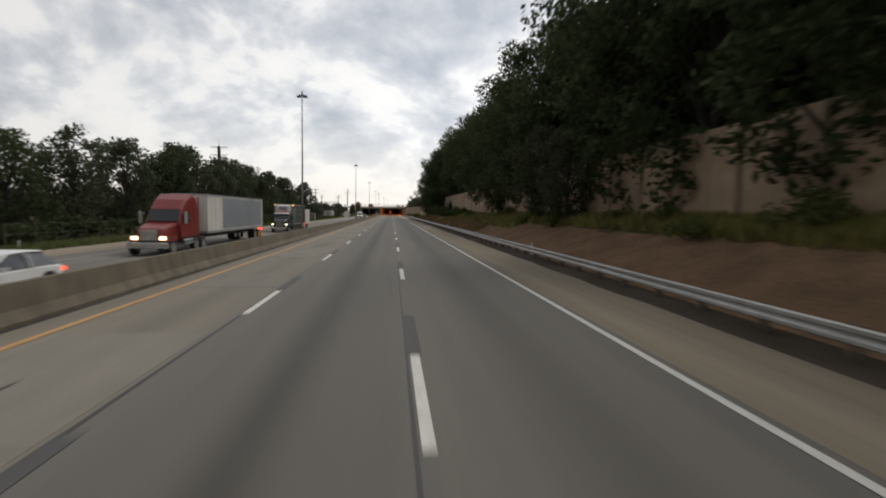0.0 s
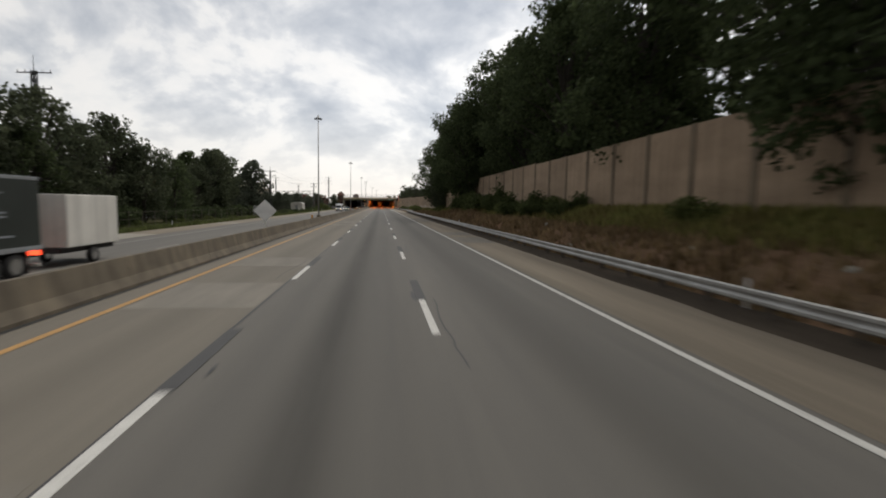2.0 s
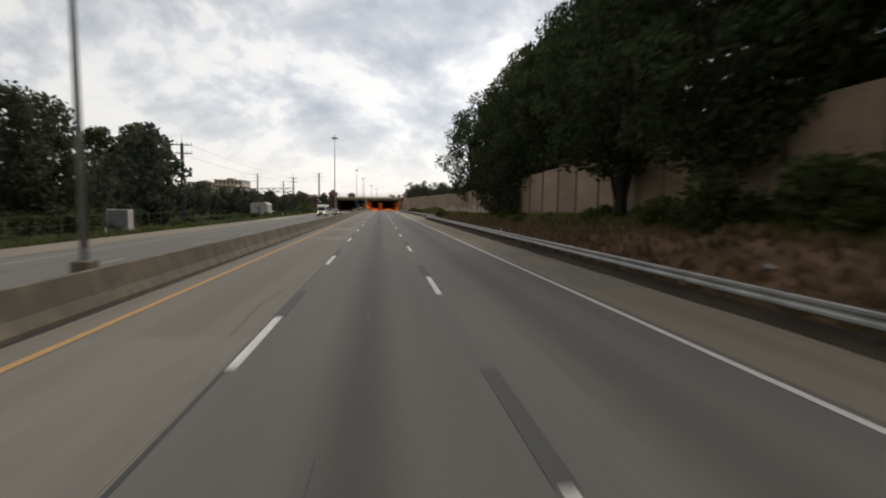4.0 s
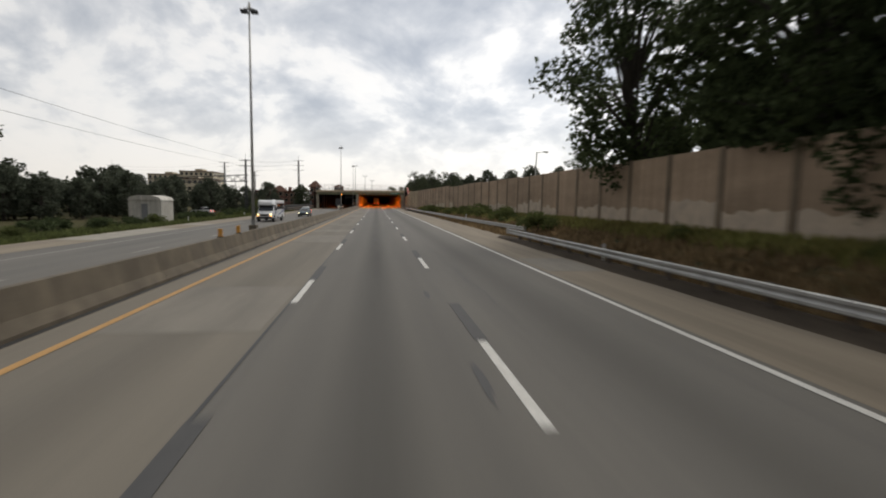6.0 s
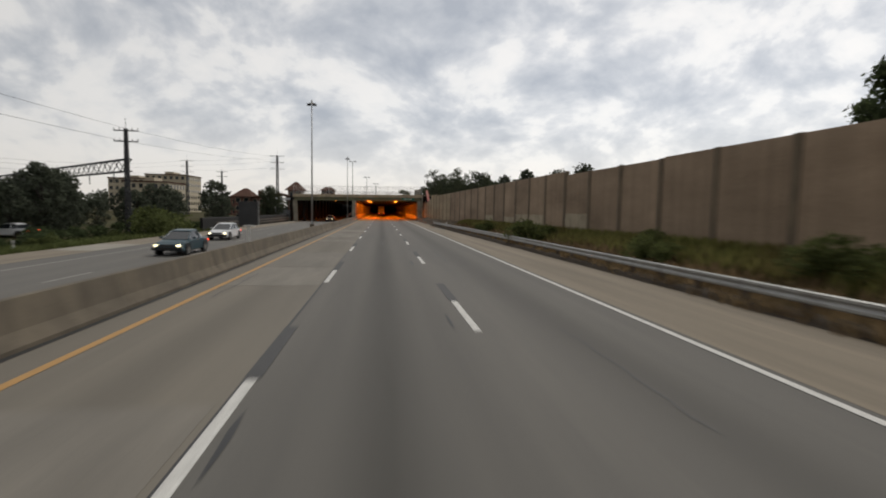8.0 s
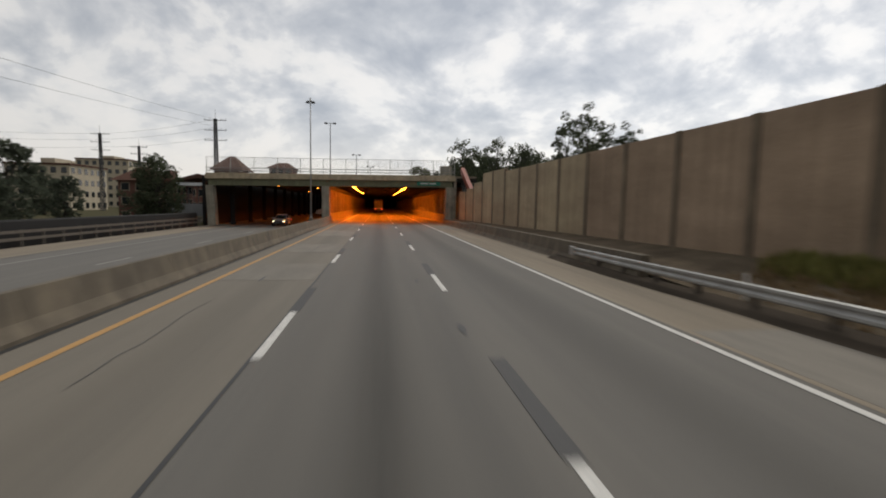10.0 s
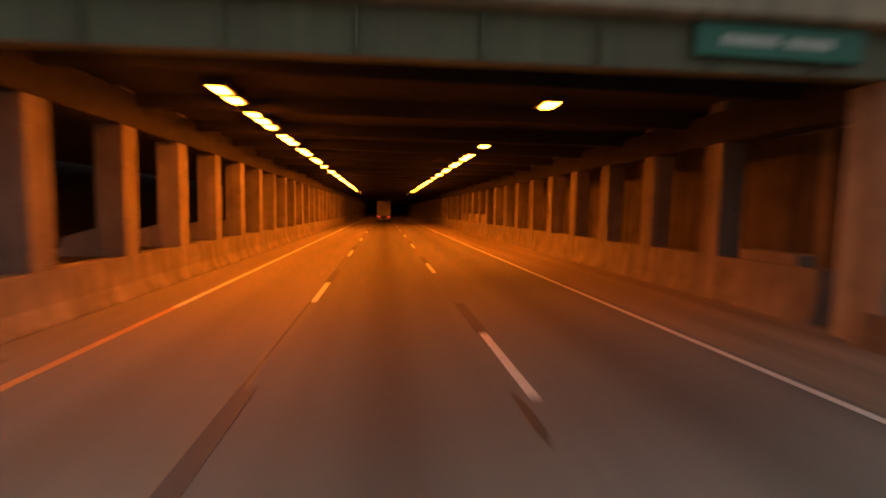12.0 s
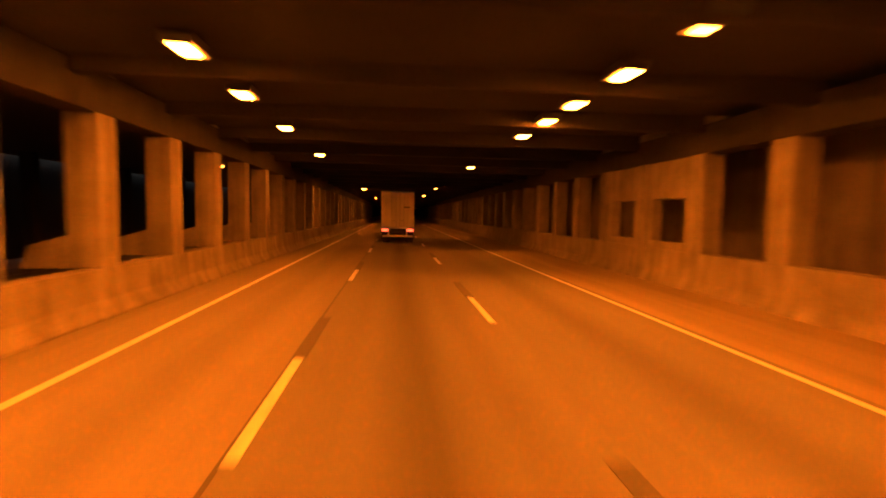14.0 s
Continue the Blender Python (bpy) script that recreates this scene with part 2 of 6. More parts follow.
M_DARK_VERGE = material("dark_brown_verge", (0.068, 0.055, 0.042), rough=1.0, spec=0.1, spread=0.4, scale=0.9, stretch=(1, 0.3, 1), bump=0.5, bump_scale=16, tint=(0.04, 0.033, 0.026), tint_amount=0.8)
M_LEDGE = material("dusty_ledge", (0.15, 0.12, 0.085), rough=1.0, spec=0.1, spread=0.4, scale=0.8, bump=0.5, bump_scale=14, tint=(0.07, 0.056, 0.04), tint_amount=0.8)
M_GROUND = material("grassy_ground", (0.05, 0.053, 0.024), rough=1.0, spec=0.05, spread=0.5, scale=0.25, bump=0.6, bump_scale=6, tint=(0.10, 0.08, 0.05), tint_amount=0.8)
M_GRASS = leafy("grass_blades", (0.22, 0.225, 0.075), (0.21, 0.165, 0.07))
M_DRY = leafy("dry_grass", (0.26, 0.19, 0.105), (0.17, 0.115, 0.065))
M_LEAF = leafy("leaves", (0.082, 0.104, 0.048), (0.038, 0.052, 0.025))
M_LEAF_B = leafy("leaves_pale", (0.084, 0.096, 0.056), (0.046, 0.057, 0.035))
# paler and greyer than the other leaves: distance haze put into the colour
M_LEAF_HAZE = leafy("hazed_far_leaves", (0.10, 0.112, 0.08), (0.068, 0.08, 0.058))
M_BUSH = leafy("bush_leaves", (0.13, 0.15, 0.055), (0.072, 0.086, 0.033))
M_THICKET = leafy("thicket_leaves", (0.092, 0.113, 0.045), (0.05, 0.064, 0.026))
M_BARK = material("bark", (0.05, 0.042, 0.034), rough=0.95, spread=0.5, scale=3, stretch=(1, 1, 0.3), bump=0.7, bump_scale=14)
# soot taken down to near black, holding the dimness above the lamps as well
M_SOOT_SHADE = material("soot_and_shade_ceiling", (0.02, 0.018, 0.016), rough=0.95, spread=0.4, scale=0.6, bump=0.2, bump_scale=12)
M_SHADE_BEAM = material("shade_dark_beam", (0.022, 0.02, 0.018), rough=0.95, spread=0.4, scale=0.8, bump=0.2, bump_scale=12, streaks=0.2)
# near black: in the bore and side bay the missing light is put into the colour
M_DARKWALL = material("dark_wall_and_bore_shade", (0.015, 0.014, 0.0135), rough=0.95, spread=0.4, scale=0.6, bump=0.2, bump_scale=12)
M_LAMP = glowing("sodium_lamp", (1.0, 0.195, 0.0095), LAMP_POWER)
M_LAMP_DIM = glowing("sodium_bulb", (1.0, 0.30, 0.03), 9.0)
M_WHITE_LIGHT = glowing("headlamp_glow", (1.0, 0.90, 0.55), 3.0)
M_AMBER = glowing("amber_light", (1.0, 0.42, 0.06), 2.5)
M_RED_LIGHT = glowing("tail_lamp", (1.0, 0.08, 0.03), 2.2)
M_TRUCK_WHITE = material("white_trailer_panel", (0.70, 0.68, 0.63), rough=0.45, spread=0.15, scale=0.6, bump=0.03, tint=(0.52, 0.50, 0.46), tint_amount=0.6, streaks=0.12)
M_VAN_WHITE = material("white_body_paint", (0.72, 0.73, 0.73), rough=0.3, spread=0.1, scale=0.6, bump=0)
M_TRUCK_RED = material("red_cab_paint", (0.22, 0.035, 0.03), rough=0.3, spread=0.12, scale=0.6, bump=0)
M_TRUCK_DARK = material("black_green_box", (0.035, 0.042, 0.038), rough=0.4, spread=0.2, scale=0.6, bump=0)
M_TRUCK_GREY = material("grey_trailer_side", (0.28, 0.30, 0.33), rough=0.4, spread=0.15, scale=0.4, bump=0)
M_SILVER = material("silver_paint", (0.40, 0.42, 0.44), rough=0.3, metal=0.4, spread=0.1, scale=0.6, bump=0)
M_BLACK_PAINTWORK = material("black_paint", (0.02, 0.02, 0.022), rough=0.25, spread=0.1, scale=0.6, bump=0)
M_TEAL = material("dark_teal_paint", (0.018, 0.055, 0.07), rough=0.3, spread=0.1, scale=0.6, bump=0)
M_CHROME = material("chrome", (0.6, 0.6, 0.6), rough=0.2, metal=1.0, spread=0.08, scale=2, bump=0)
M_RUBBER = material("rubber", (0.02, 0.02, 0.02), rough=0.85, spread=0.2, scale=4, bump=0.1)
M_GLASS = glass("dark_glass", (0.02, 0.024, 0.028))
M_BRICK = material("red_brown_brick", (0.15, 0.072, 0.054), rough=0.9, spread=0.4, scale=1.2, bump=0.3, bump_scale=14, tint=(0.13, 0.06, 0.045), tint_amount=0.7, per_object=0.05)
M_CREAM = material("cream_render", (0.48, 0.42, 0.31), rough=0.9, spread=0.15, scale=0.5, bump=0.05, tint=(0.40, 0.34, 0.25), tint_amount=0.6)
M_ROOF = material("brown_roof", (0.105, 0.055, 0.04), spec=0.15, rough=0.95, spread=0.3, scale=1.5, bump=0.2)
M_GREY_METAL = material("grey_cladding", (0.20, 0.205, 0.21), rough=0.6, spread=0.2, scale=0.8, bump=0.05)
M_SHED = material("off_white_shed_panel", (0.52, 0.50, 0.45), rough=0.7, spread=0.25, scale=0.8, bump=0.05, tint=(0.36, 0.33, 0.28), tint_amount=0.7, streaks=0.25)
M_RED_STEEL = material("red_oxide_steel", (0.33, 0.075, 0.045), rough=0.6, spread=0.2, scale=1.0, bump=0.05, streaks=0.2)

# ---- builders ----


def part(name, bm, mat, parent=None, label="", smooth=False):
    me = bpy.data.meshes.new(name)
    bm.normal_update()
    bm.to_mesh(me)
    bm.free()
    me.materials.append(mat)
    if smooth:
        me.polygons.foreach_set("use_smooth", [True] * len(me.polygons))
    ob = new(name, me)
    if parent is not None:
        ob.parent = parent
    if label:
        ob["label"] = label
    return ob


def share(name, ob, parent, m):
    """Another object on the mesh of ob."""
    o = new(name, ob.data)
    o.parent = parent
    o.matrix_basis = m
    return o


def thing(name, m, label, category, group="", kind=""):
    e = new(name)
    e.empty_display_size = 0.3
    e.matrix_basis = m
    return tagged(e, label, category, group, kind)


def box(bm, x0, x1, y0, y1, z0, z1, bevel=0.0):
    vs = [bm.verts.new((x, y, z)) for x in (x0, x1) for y in (y0, y1) for z in (z0, z1)]
    fs = [bm.faces.new([vs[i] for i in q]) for q in ((0, 1, 3, 2), (4, 6, 7, 5), (0, 4, 5, 1), (2, 3, 7, 6), (0, 2, 6, 4), (1, 5, 7, 3))]
    if bevel:
        es = list({e for f in fs for e in f.edges})
        bmesh.ops.bevel(bm, geom=es, offset=bevel, segments=2, affect="EDGES", profile=0.6)
    return bm


def boxes(*specs, bevel=0.0):
    bm = bmesh.new()
    for s in specs:
        box(bm, *s, bevel=bevel)
    return bm


def rod(bm, p0, p1, r0, r1=None, n=8, caps=True):
    r1 = r0 if r1 is None else r1
    p0, p1 = Vector(p0), Vector(p1)
    d = (p1 - p0).normalized()
    a = d.orthogonal().normalized()
    b = d.cross(a)
    rings = []
    for p, r in ((p0, r0), (p1, r1)):
        rings.append([bm.verts.new(p + (a * math.cos(2 * math.pi * i / n) + b * math.sin(2 * math.pi * i / n)) * r) for i in range(n)])
    for i in range(n):
        bm.faces.new((rings[0][i], rings[0][(i + 1) % n], rings[1][(i + 1) % n], rings[1][i]))
    if caps:
        bm.faces.new(rings[0][::-1])
        bm.faces.new(rings[1])
    return bm


def tube(bm, pts, r, n=5):
    """One continuous thin tube along points."""
    last = None
    for i, p in enumerate(pts):
        d = (Vector(pts[min(i + 1, len(pts) - 1)]) - Vector(pts[max(i - 1, 0)])).normalized()
        a = d.cross(Vector((0, 0, 1))).normalized() if abs(d.z) < 0.95 else Vector((1, 0, 0))
        b = d.cross(a)
        ring = [bm.verts.new(Vector(p) + (a * math.cos(2 * math.pi * k / n) + b * math.sin(2 * math.pi * k / n)) * r) for k in range(n)]
        if last:
            for k in range(n):
                bm.faces.new((last[k], last[(k + 1) % n], ring[(k + 1) % n], ring[k]))
        last = ring
    return bm


def rods(*specs, n=8):
    bm = bmesh.new()
    for s in specs:
        rod(bm, *s, n=n)
    return bm


def prism(bm, outline, a, b, axis="y"):
    """An outline (closed, in the two other axes) drawn out from a to b along an axis."""
    def place(u, v, w):
        return {"y": (u, w, v), "x": (w, u, v), "z": (u, v, w)}[axis]
    r0 = [bm.verts.new(place(u, v, a)) for u, v in outline]
    r1 = [bm.verts.new(place(u, v, b)) for u, v in outline]
    n = len(outline)
    for i in range(n):
        bm.faces.new((r0[i], r0[(i + 1) % n], r1[(i + 1) % n], r1[i]))
    bm.faces.new(r0[::-1])
    bm.faces.new(r1)
    bmesh.ops.recalc_face_normals(bm, faces=bm.faces)
    return bm


def prisms(outline, a, b, axis="y", bevel=0.0):
    bm = prism(bmesh.new(), outline, a, b, axis)
    if bevel:
        bmesh.ops.bevel(bm, geom=list(bm.edges), offset=bevel, segments=2, affect="EDGES", profile=0.6)
    return bm


def loft(*sections, cut=0.08):
    """A closed body through rounded cross-sections, each (y, half width below, half width above, z below, z above)."""
    bm = bmesh.new()
    rings = []
    for y, hb, ht, z0, z1 in sections:
        c = min(cut, (z1 - z0) * 0.4)
        rings.append([bm.verts.new((px, y, pz)) for px, pz in ((c - hb, z0), (hb - c, z0), (hb, z0 + c), (ht, z1 - c), (ht - c * 0.35, z1 - c * 0.3), (ht - c, z1), (c - ht, z1), (c * 0.35 - ht, z1 - c * 0.3), (-ht, z1 - c), (-hb, z0 + c))])
    for p, q in zip(rings, rings[1:]):
        for i in range(10):
            j = (i + 1) % 10
            bm.faces.new((p[i], p[j], q[j], q[i]))
    bm.faces.new(rings[0][::-1])
    bm.faces.new(rings[-1])
    bmesh.ops.recalc_face_normals(bm, faces=bm.faces)
    return bm


def sheet_mesh(name, verts, faces, mat):
    me = bpy.data.meshes.new(name)
    me.from_pydata(verts, [], faces)
    me.materials.append(mat)
    return me


def lerp(table, v):
    xs, ys = zip(*table)
    return float(np.interp(v, xs, ys))


# ---- ground, road and barriers ----
PORTAL = 349.0
START, END = -60.0, 640.0


def wall_x(y):
    return lerp(((-100, 18.0), (225, 17.6), (300, 14.4), (349, 12.4)), y)


def wall_base(y):
    return lerp(((-100, 2.1), (120, 2.1), (185, 0.9), (290, 0.8), (349, 0.5)), y)


def wall_top(y):
    return lerp(((-100, 6.5), (60, 6.4), (85, 6.5), (138, 6.65), (182, 5.0), (240, 5.35), (318, 5.72), (334, 5.75), (337, 5.2), (340.5, 4.85), (344, 4.3), (349, 3.8)), y)


OPPOSITE = -0.62
LOW = -1.13


def berm(x, y):
    """The rough heap of earth thrown up along the foot of the bank."""
    along = max(0, min(1, (y - 52) / 40, (150 - y) / 14))
    crest = 13.3 + 0.7 * noise.noise(Vector((y * 0.07, 5, 0)))
    rough = 0.8 + 0.7 * noise.noise(Vector((y * 0.16, 1, 0))) + 0.3 * noise.noise(Vector((x * 0.9, y * 0.5, 4)))
    return 0.85 * along * rough * math.exp(-((x - crest) / 1.15) ** 2)


def land(x, y):
    """The height of the ground."""
    if x < -4.95:
        low = OPPOSITE - 0.07
        return low if y > PORTAL + 1 or x > -19.6 else low - 0.45 * min(1, (-19.6 - x) / 6.5)
    if y > PORTAL + 1:
        return -0.06
    if x < 10.9:
        return -0.06
    w = wall_x(y)
    top = wall_base(y)
    f = (x - 10.9) / (w - 10.9)
    if f < 1:
        return -0.06 + (top + 0.06) * (f * f * (3 - 2 * f)) + 0.22 * math.sin(min(f, 1) * math.pi) * noise.noise(Vector((x * 0.25, y * 0.09, 2))) + berm(x, y)
    return top + min(1.5, (x - w) * 0.15)


gx = [-2500, -900, -300, -120, -60, -40, -30, -26, -23, -21, -19.6, -16, -12, -4.96, -4.6, 0, 10.9] + [10.9 + 0.3 * i for i in range(1, 27)] + [20, 24, 30, 45, 90, 300, 900, 2500]
gy = [-900, -300, -120] + [-80 + 2 * i for i in range(214)] + [349.4, 350.6, 380, 450, 640, 900, 1600, 3500]
gv = [(x, y, land(x, y)) for y in gy for x in gx]
nx = len(gx)
gf = [(j * nx + i, j * nx + i + 1, (j + 1) * nx + i + 1, (j + 1) * nx + i) for j in range(len(gy) - 1) for i in range(nx - 1)]
ground = tagged(new("ground", sheet_mesh("ground", gv, gf, M_GROUND)), "grassy ground rising into a roadside bank", "ground", kind="structure")
ground.data.polygons.foreach_set("use_smooth", [True] * len(ground.data.polygons))

# bare earth on the bank behind the rail, laid just over the ground
ev, ef = [], []
ex = [10.9 + 0.3 * i for i in range(18)]
ey = [-80 + 2 * i for i in range(136)]
for y in ey:
    for x in ex:
        ev.append((x, y, land(x, y) + 0.03))
for j in range(len(ey) - 1):
    for i in range(len(ex) - 1):
        edge = (5.0 if ey[j] < 45 else 4.0 if ey[j] < 140 else 2.2) + 2.2 * noise.noise(Vector((ey[j] * 0.06, 3.1, 0)))
        if ex[i] - 10.9 < edge:
            ef.append((j * len(ex) + i, j * len(ex) + i + 1, (j + 1) * len(ex) + i + 1, (j + 1) * len(ex) + i))
tagged(new("earth_bank", sheet_mesh("earth_bank", ev, ef, M_EARTH)), "bare brown earth of the bank beside the guardrail", "bank", kind="structure")

CYCLE, DASH = 12.192, 3.2
LEFT_EDGE, RIGHT_EDGE = -3.05, 7.52


def strip(name, x0, x1, z, mat, y0=START, y1=END, parent=None):
    ys = np.linspace(y0, y1, 36)
    v = [(x, float(y), z) for y in ys for x in (x0, x1)]
    f = [(2 * i, 2 * i + 1, 2 * i + 3, 2 * i + 2) for i in range(len(ys) - 1)]
    o = new(name, sheet_mesh(name, v, f, mat))
    o.parent = parent
    return o


road = tagged(strip("road", -0.05, 10.2, 0.0, M_ASPHALT), "grey worn asphalt motorway carriageway", "road", kind="structure")
left_lane = tagged(strip("left_lane", -4.5, -0.05, 0.0, M_ASPHALT_OLD), "pale worn asphalt of the left lane", "road", kind="structure")
shoulder = tagged(strip("shoulder", 7.75, 11.6, 0.004, M_SHOULDER), "pale brown concrete hard shoulder", "road shoulder", kind="structure")
opposite_road = tagged(strip("opposite_road", -16.5, -4.62, OPPOSITE, M_ASPHALT), "grey asphalt of the opposite carriageway", "road", kind="structure")
opposite_shoulder = tagged(strip("opposite_shoulder", -19.9, -16.5, OPPOSITE, M_SHOULDER), "pale brown shoulder of the opposite carriageway", "road shoulder", kind="structure")
strip("edge_line", RIGHT_EDGE - 0.07, RIGHT_EDGE + 0.08, 0.010, M_WHITE_PAINT, parent=road)
strip("edge_line", LEFT_EDGE - 0.08, LEFT_EDGE + 0.08, 0.008, M_YELLOW_PAINT, y1=PORTAL + 4, parent=left_lane)
strip("edge_line", LEFT_EDGE - 0.08, LEFT_EDGE + 0.08, 0.008, M_WHITE_PAINT, y0=PORTAL + 4, parent=left_lane)
strip("tar_joint", -0.11, -0.05, 0.006, M_TAR, parent=road)
strip("tar_joint", 3.50, 3.55, 0.006, M_TAR, y1=60, parent=road)
strip("edge_line", -14.95, -14.77, OPPOSITE + 0.006, M_WORN_PAINT, parent=opposite_road)
strip("tar_joint", -16.58, -16.44, OPPOSITE + 0.006, M_TAR, parent=opposite_road)
strip("edge_line", -7.38, -7.22, OPPOSITE + 0.006, M_WORN_PAINT, parent=opposite_road)


def dash(parent, x, y, length, mat, name):
    bm = boxes((-0.075, 0.075, 0, length, 0.002, 0.009))
    return part(name, bm, mat, parent)


first = dash(road, 0, 0, DASH, M_WHITE_PAINT, "lane_dash")
dark = part("contrast_mark", boxes((-0.12, 0.12, 0, 3.0, 0.002, 0.0095)), M_BLACK_PAINT, road)
for x, off in ((0.0, 0.0), (3.66, -6.52)):
    for k in range(-3, 45):
        y = k * CYCLE + off
        share("lane_dash", first, road, pose(x, y, 0))
        share("contrast_mark", dark, road, pose(x, y + DASH + 0.05, 0))
faint = dash(opposite_road, 0, 0, DASH, M_WORN_PAINT, "lane_dash")
for k in range(-3, 30):
    share("lane_dash", faint, opposite_road, pose(-10.95, k * CYCLE + 4, OPPOSITE))
bpy.data.objects.remove(first)
bpy.data.objects.remove(faint)
bpy.data.objects.remove(dark)

# repaired patches in the lanes
pr = random.Random(4)
for k in range(34):
    y = 6 + k * 10.2 + pr.uniform(-3, 3)
    lane = pr.choice((-2.95, -2.95, -2.9, 7.9))
    w, h = (2.75 if lane < 0 else 2.1), pr.uniform(2.5, 7.5)
    part("repair_patch", boxes((lane, lane + w, y, y + h, -0.01, 0.0045 if lane < 0 else 0.0075)), M_PATCH, left_lane if lane < 0 else shoulder)

# thin sealed cracks wandering along and across the lanes
for k in range(40):
    bm = bmesh.new()
    lane, x, y = ((road, pr.uniform(0.6, 7.0)) if k % 2 else (left_lane, pr.uniform(-2.8, -0.5))) + (6 + k * 8.4,)
    across = k % 5 == 0
    pts = []
    for i in range(9):
        pts.append((x, y))
        x, y = (x + pr.uniform(0.15, 0.4), y + pr.uniform(-0.12, 0.12)) if across else (x + pr.uniform(-0.07, 0.07), y + pr.uniform(0.4, 0.9))
    edge = 3.4 if lane is road and pts[0][0] < 3.4 else 7.4 if lane is road else -0.2
    pts = [(min(px, edge), py) for px, py in pts]
    w = pr.uniform(0.008, 0.02)
    dx, dy = (0, w) if across else (w, 0)
    va = [bm.verts.new((px - dx, py - dy, 0.0052)) for px, py in pts]
    vb = [bm.verts.new((px + dx, py + dy, 0.0052)) for px, py in pts]
    for i in range(8):
        if pts[i] != pts[i + 1]:
            bm.faces.new((va[i], vb[i], vb[i + 1], va[i + 1]))
    bmesh.ops.recalc_face_normals(bm, faces=bm.faces)
    part("sealed_crack", bm, M_TAR, lane)

# dark tar blotches along the joints and the wheel tracks
def blotch(parent, x, y, w, h, seed):
    r = random.Random(seed)
    bm = bmesh.new()
    n = 11
    ring = [bm.verts.new((x + w * math.cos(2 * math.pi * i / n) * r.uniform(0.6, 1.15), y + h * math.sin(2 * math.pi * i / n) * r.uniform(0.6, 1.15), 0.0078)) for i in range(n)]
    bm.faces.new(ring)
    part("tar_blotch", bm, M_TAR, parent)


for k in range(46):
    x = pr.choice((3.25, 3.4, 3.45, 3.0, 0.35, 1.9))
    blotch(road, x + pr.uniform(-0.15, 0.15), 4 + k * 7.6 + pr.uniform(-3, 3), pr.uniform(0.03, 0.09), pr.uniform(0.2, 0.9), k)
for k in range(0, 24, 3):
    blotch(left_lane, pr.uniform(-3.75, -3.3) if k % 3 else -1.6 + pr.uniform(-0.5, 0.5), 8 + k * 14 + pr.uniform(-5, 5), pr.uniform(0.03, 0.07), pr.uniform(0.25, 0.8), 100 + k)

# pale concrete slabs in the opposite shoulder
for y0, y1 in ((96, 103), (126, 129), (207, 221), (228, 231), (262, 268)):
    part("repair_patch", boxes((-19.6, -16.7, y0, y1, OPPOSITE - 0.02, OPPOSITE + 0.006)), M_PALE_SLAB, opposite_shoulder)

# median barrier, cast in lengths
JERSEY = [(0, -0.66), (0, 0.08), (0.15, 0.30), (0.26, 0.81), (0.42, 0.81), (0.53, 0.30), (0.68, 0.08), (0.68, -0.03)]
median = thing("median_barrier", pose(0, 0, 0), "grimy brown concrete median barrier beside the left lane", "barrier", kind="structure")
seg = part("barrier_segment", prisms([(u - 4.60, v) for u, v in JERSEY], 0.012, 5.988), M_CONCRETE, median)
for k in range(int((PORTAL - START) / 6)):
    share("barrier_segment", seg, median, pose(0, START + 6 * k, 0))
bpy.data.objects.remove(seg)
strip("barrier_foot", -3.95, -3.80, 0.006, M_TAR, y1=PORTAL, parent=median)

tagged(part("right_barrier", prism(prism(bmesh.new(), [(10.15, 0), (10.25, 0.1), (10.38, 0.30), (10.46, 0.85), (10.75, 0.85), (10.75, 0)], 300, 330.5), [(10.3, 0), (10.45, 0.28), (10.5, 0.62), (10.9, 0.62), (10.9, 0)], 330.5, PORTAL), M_CONCRETE), "low brown concrete barrier at the foot of the retaining wall", "barrier", kind="structure")

# strip of bare earth between the barrier and the foot of the retaining wall
lv, lf = [], []
for i in range(31):
    y = 289 + 2 * i
    rise = min(1, max(0, (y - 293) / 14))
    inner, ahead = -0.03 + 0.53 * rise, 0.18 + 0.38 * rise
    lv += [(10.72, y, inner), (11.4, y, ahead + 0.06 * noise.noise(Vector((y * 0.3, 0, 0)))), (wall_x(y) + 0.05, y, wall_base(y) + 0.12)]
for i in range(30):
    for j in range(2):
        lf.append((3 * i + j, 3 * i + j + 1, 3 * i + j + 4, 3 * i + j + 3))
tagged(new("wall_ledge", sheet_mesh("wall_ledge", lv, lf, M_LEDGE)), "sloping strip of dark earth at the foot of the wall", "ledge", kind="structure")

# guardrails
BEAM = [(0.0, 0.0), (-0.045, 0.03), (-0.045, 0.09), (0.0, 0.14), (0.0, 0.17), (-0.045, 0.22), (-0.045, 0.28), (0.0, 0.31), (0.012, 0.31), (-0.03, 0.275), (-0.03, 0.225), (0.014, 0.175), (0.014, 0.135), (-0.03, 0.085), (-0.03, 0.035), (0.012, 0.0)]


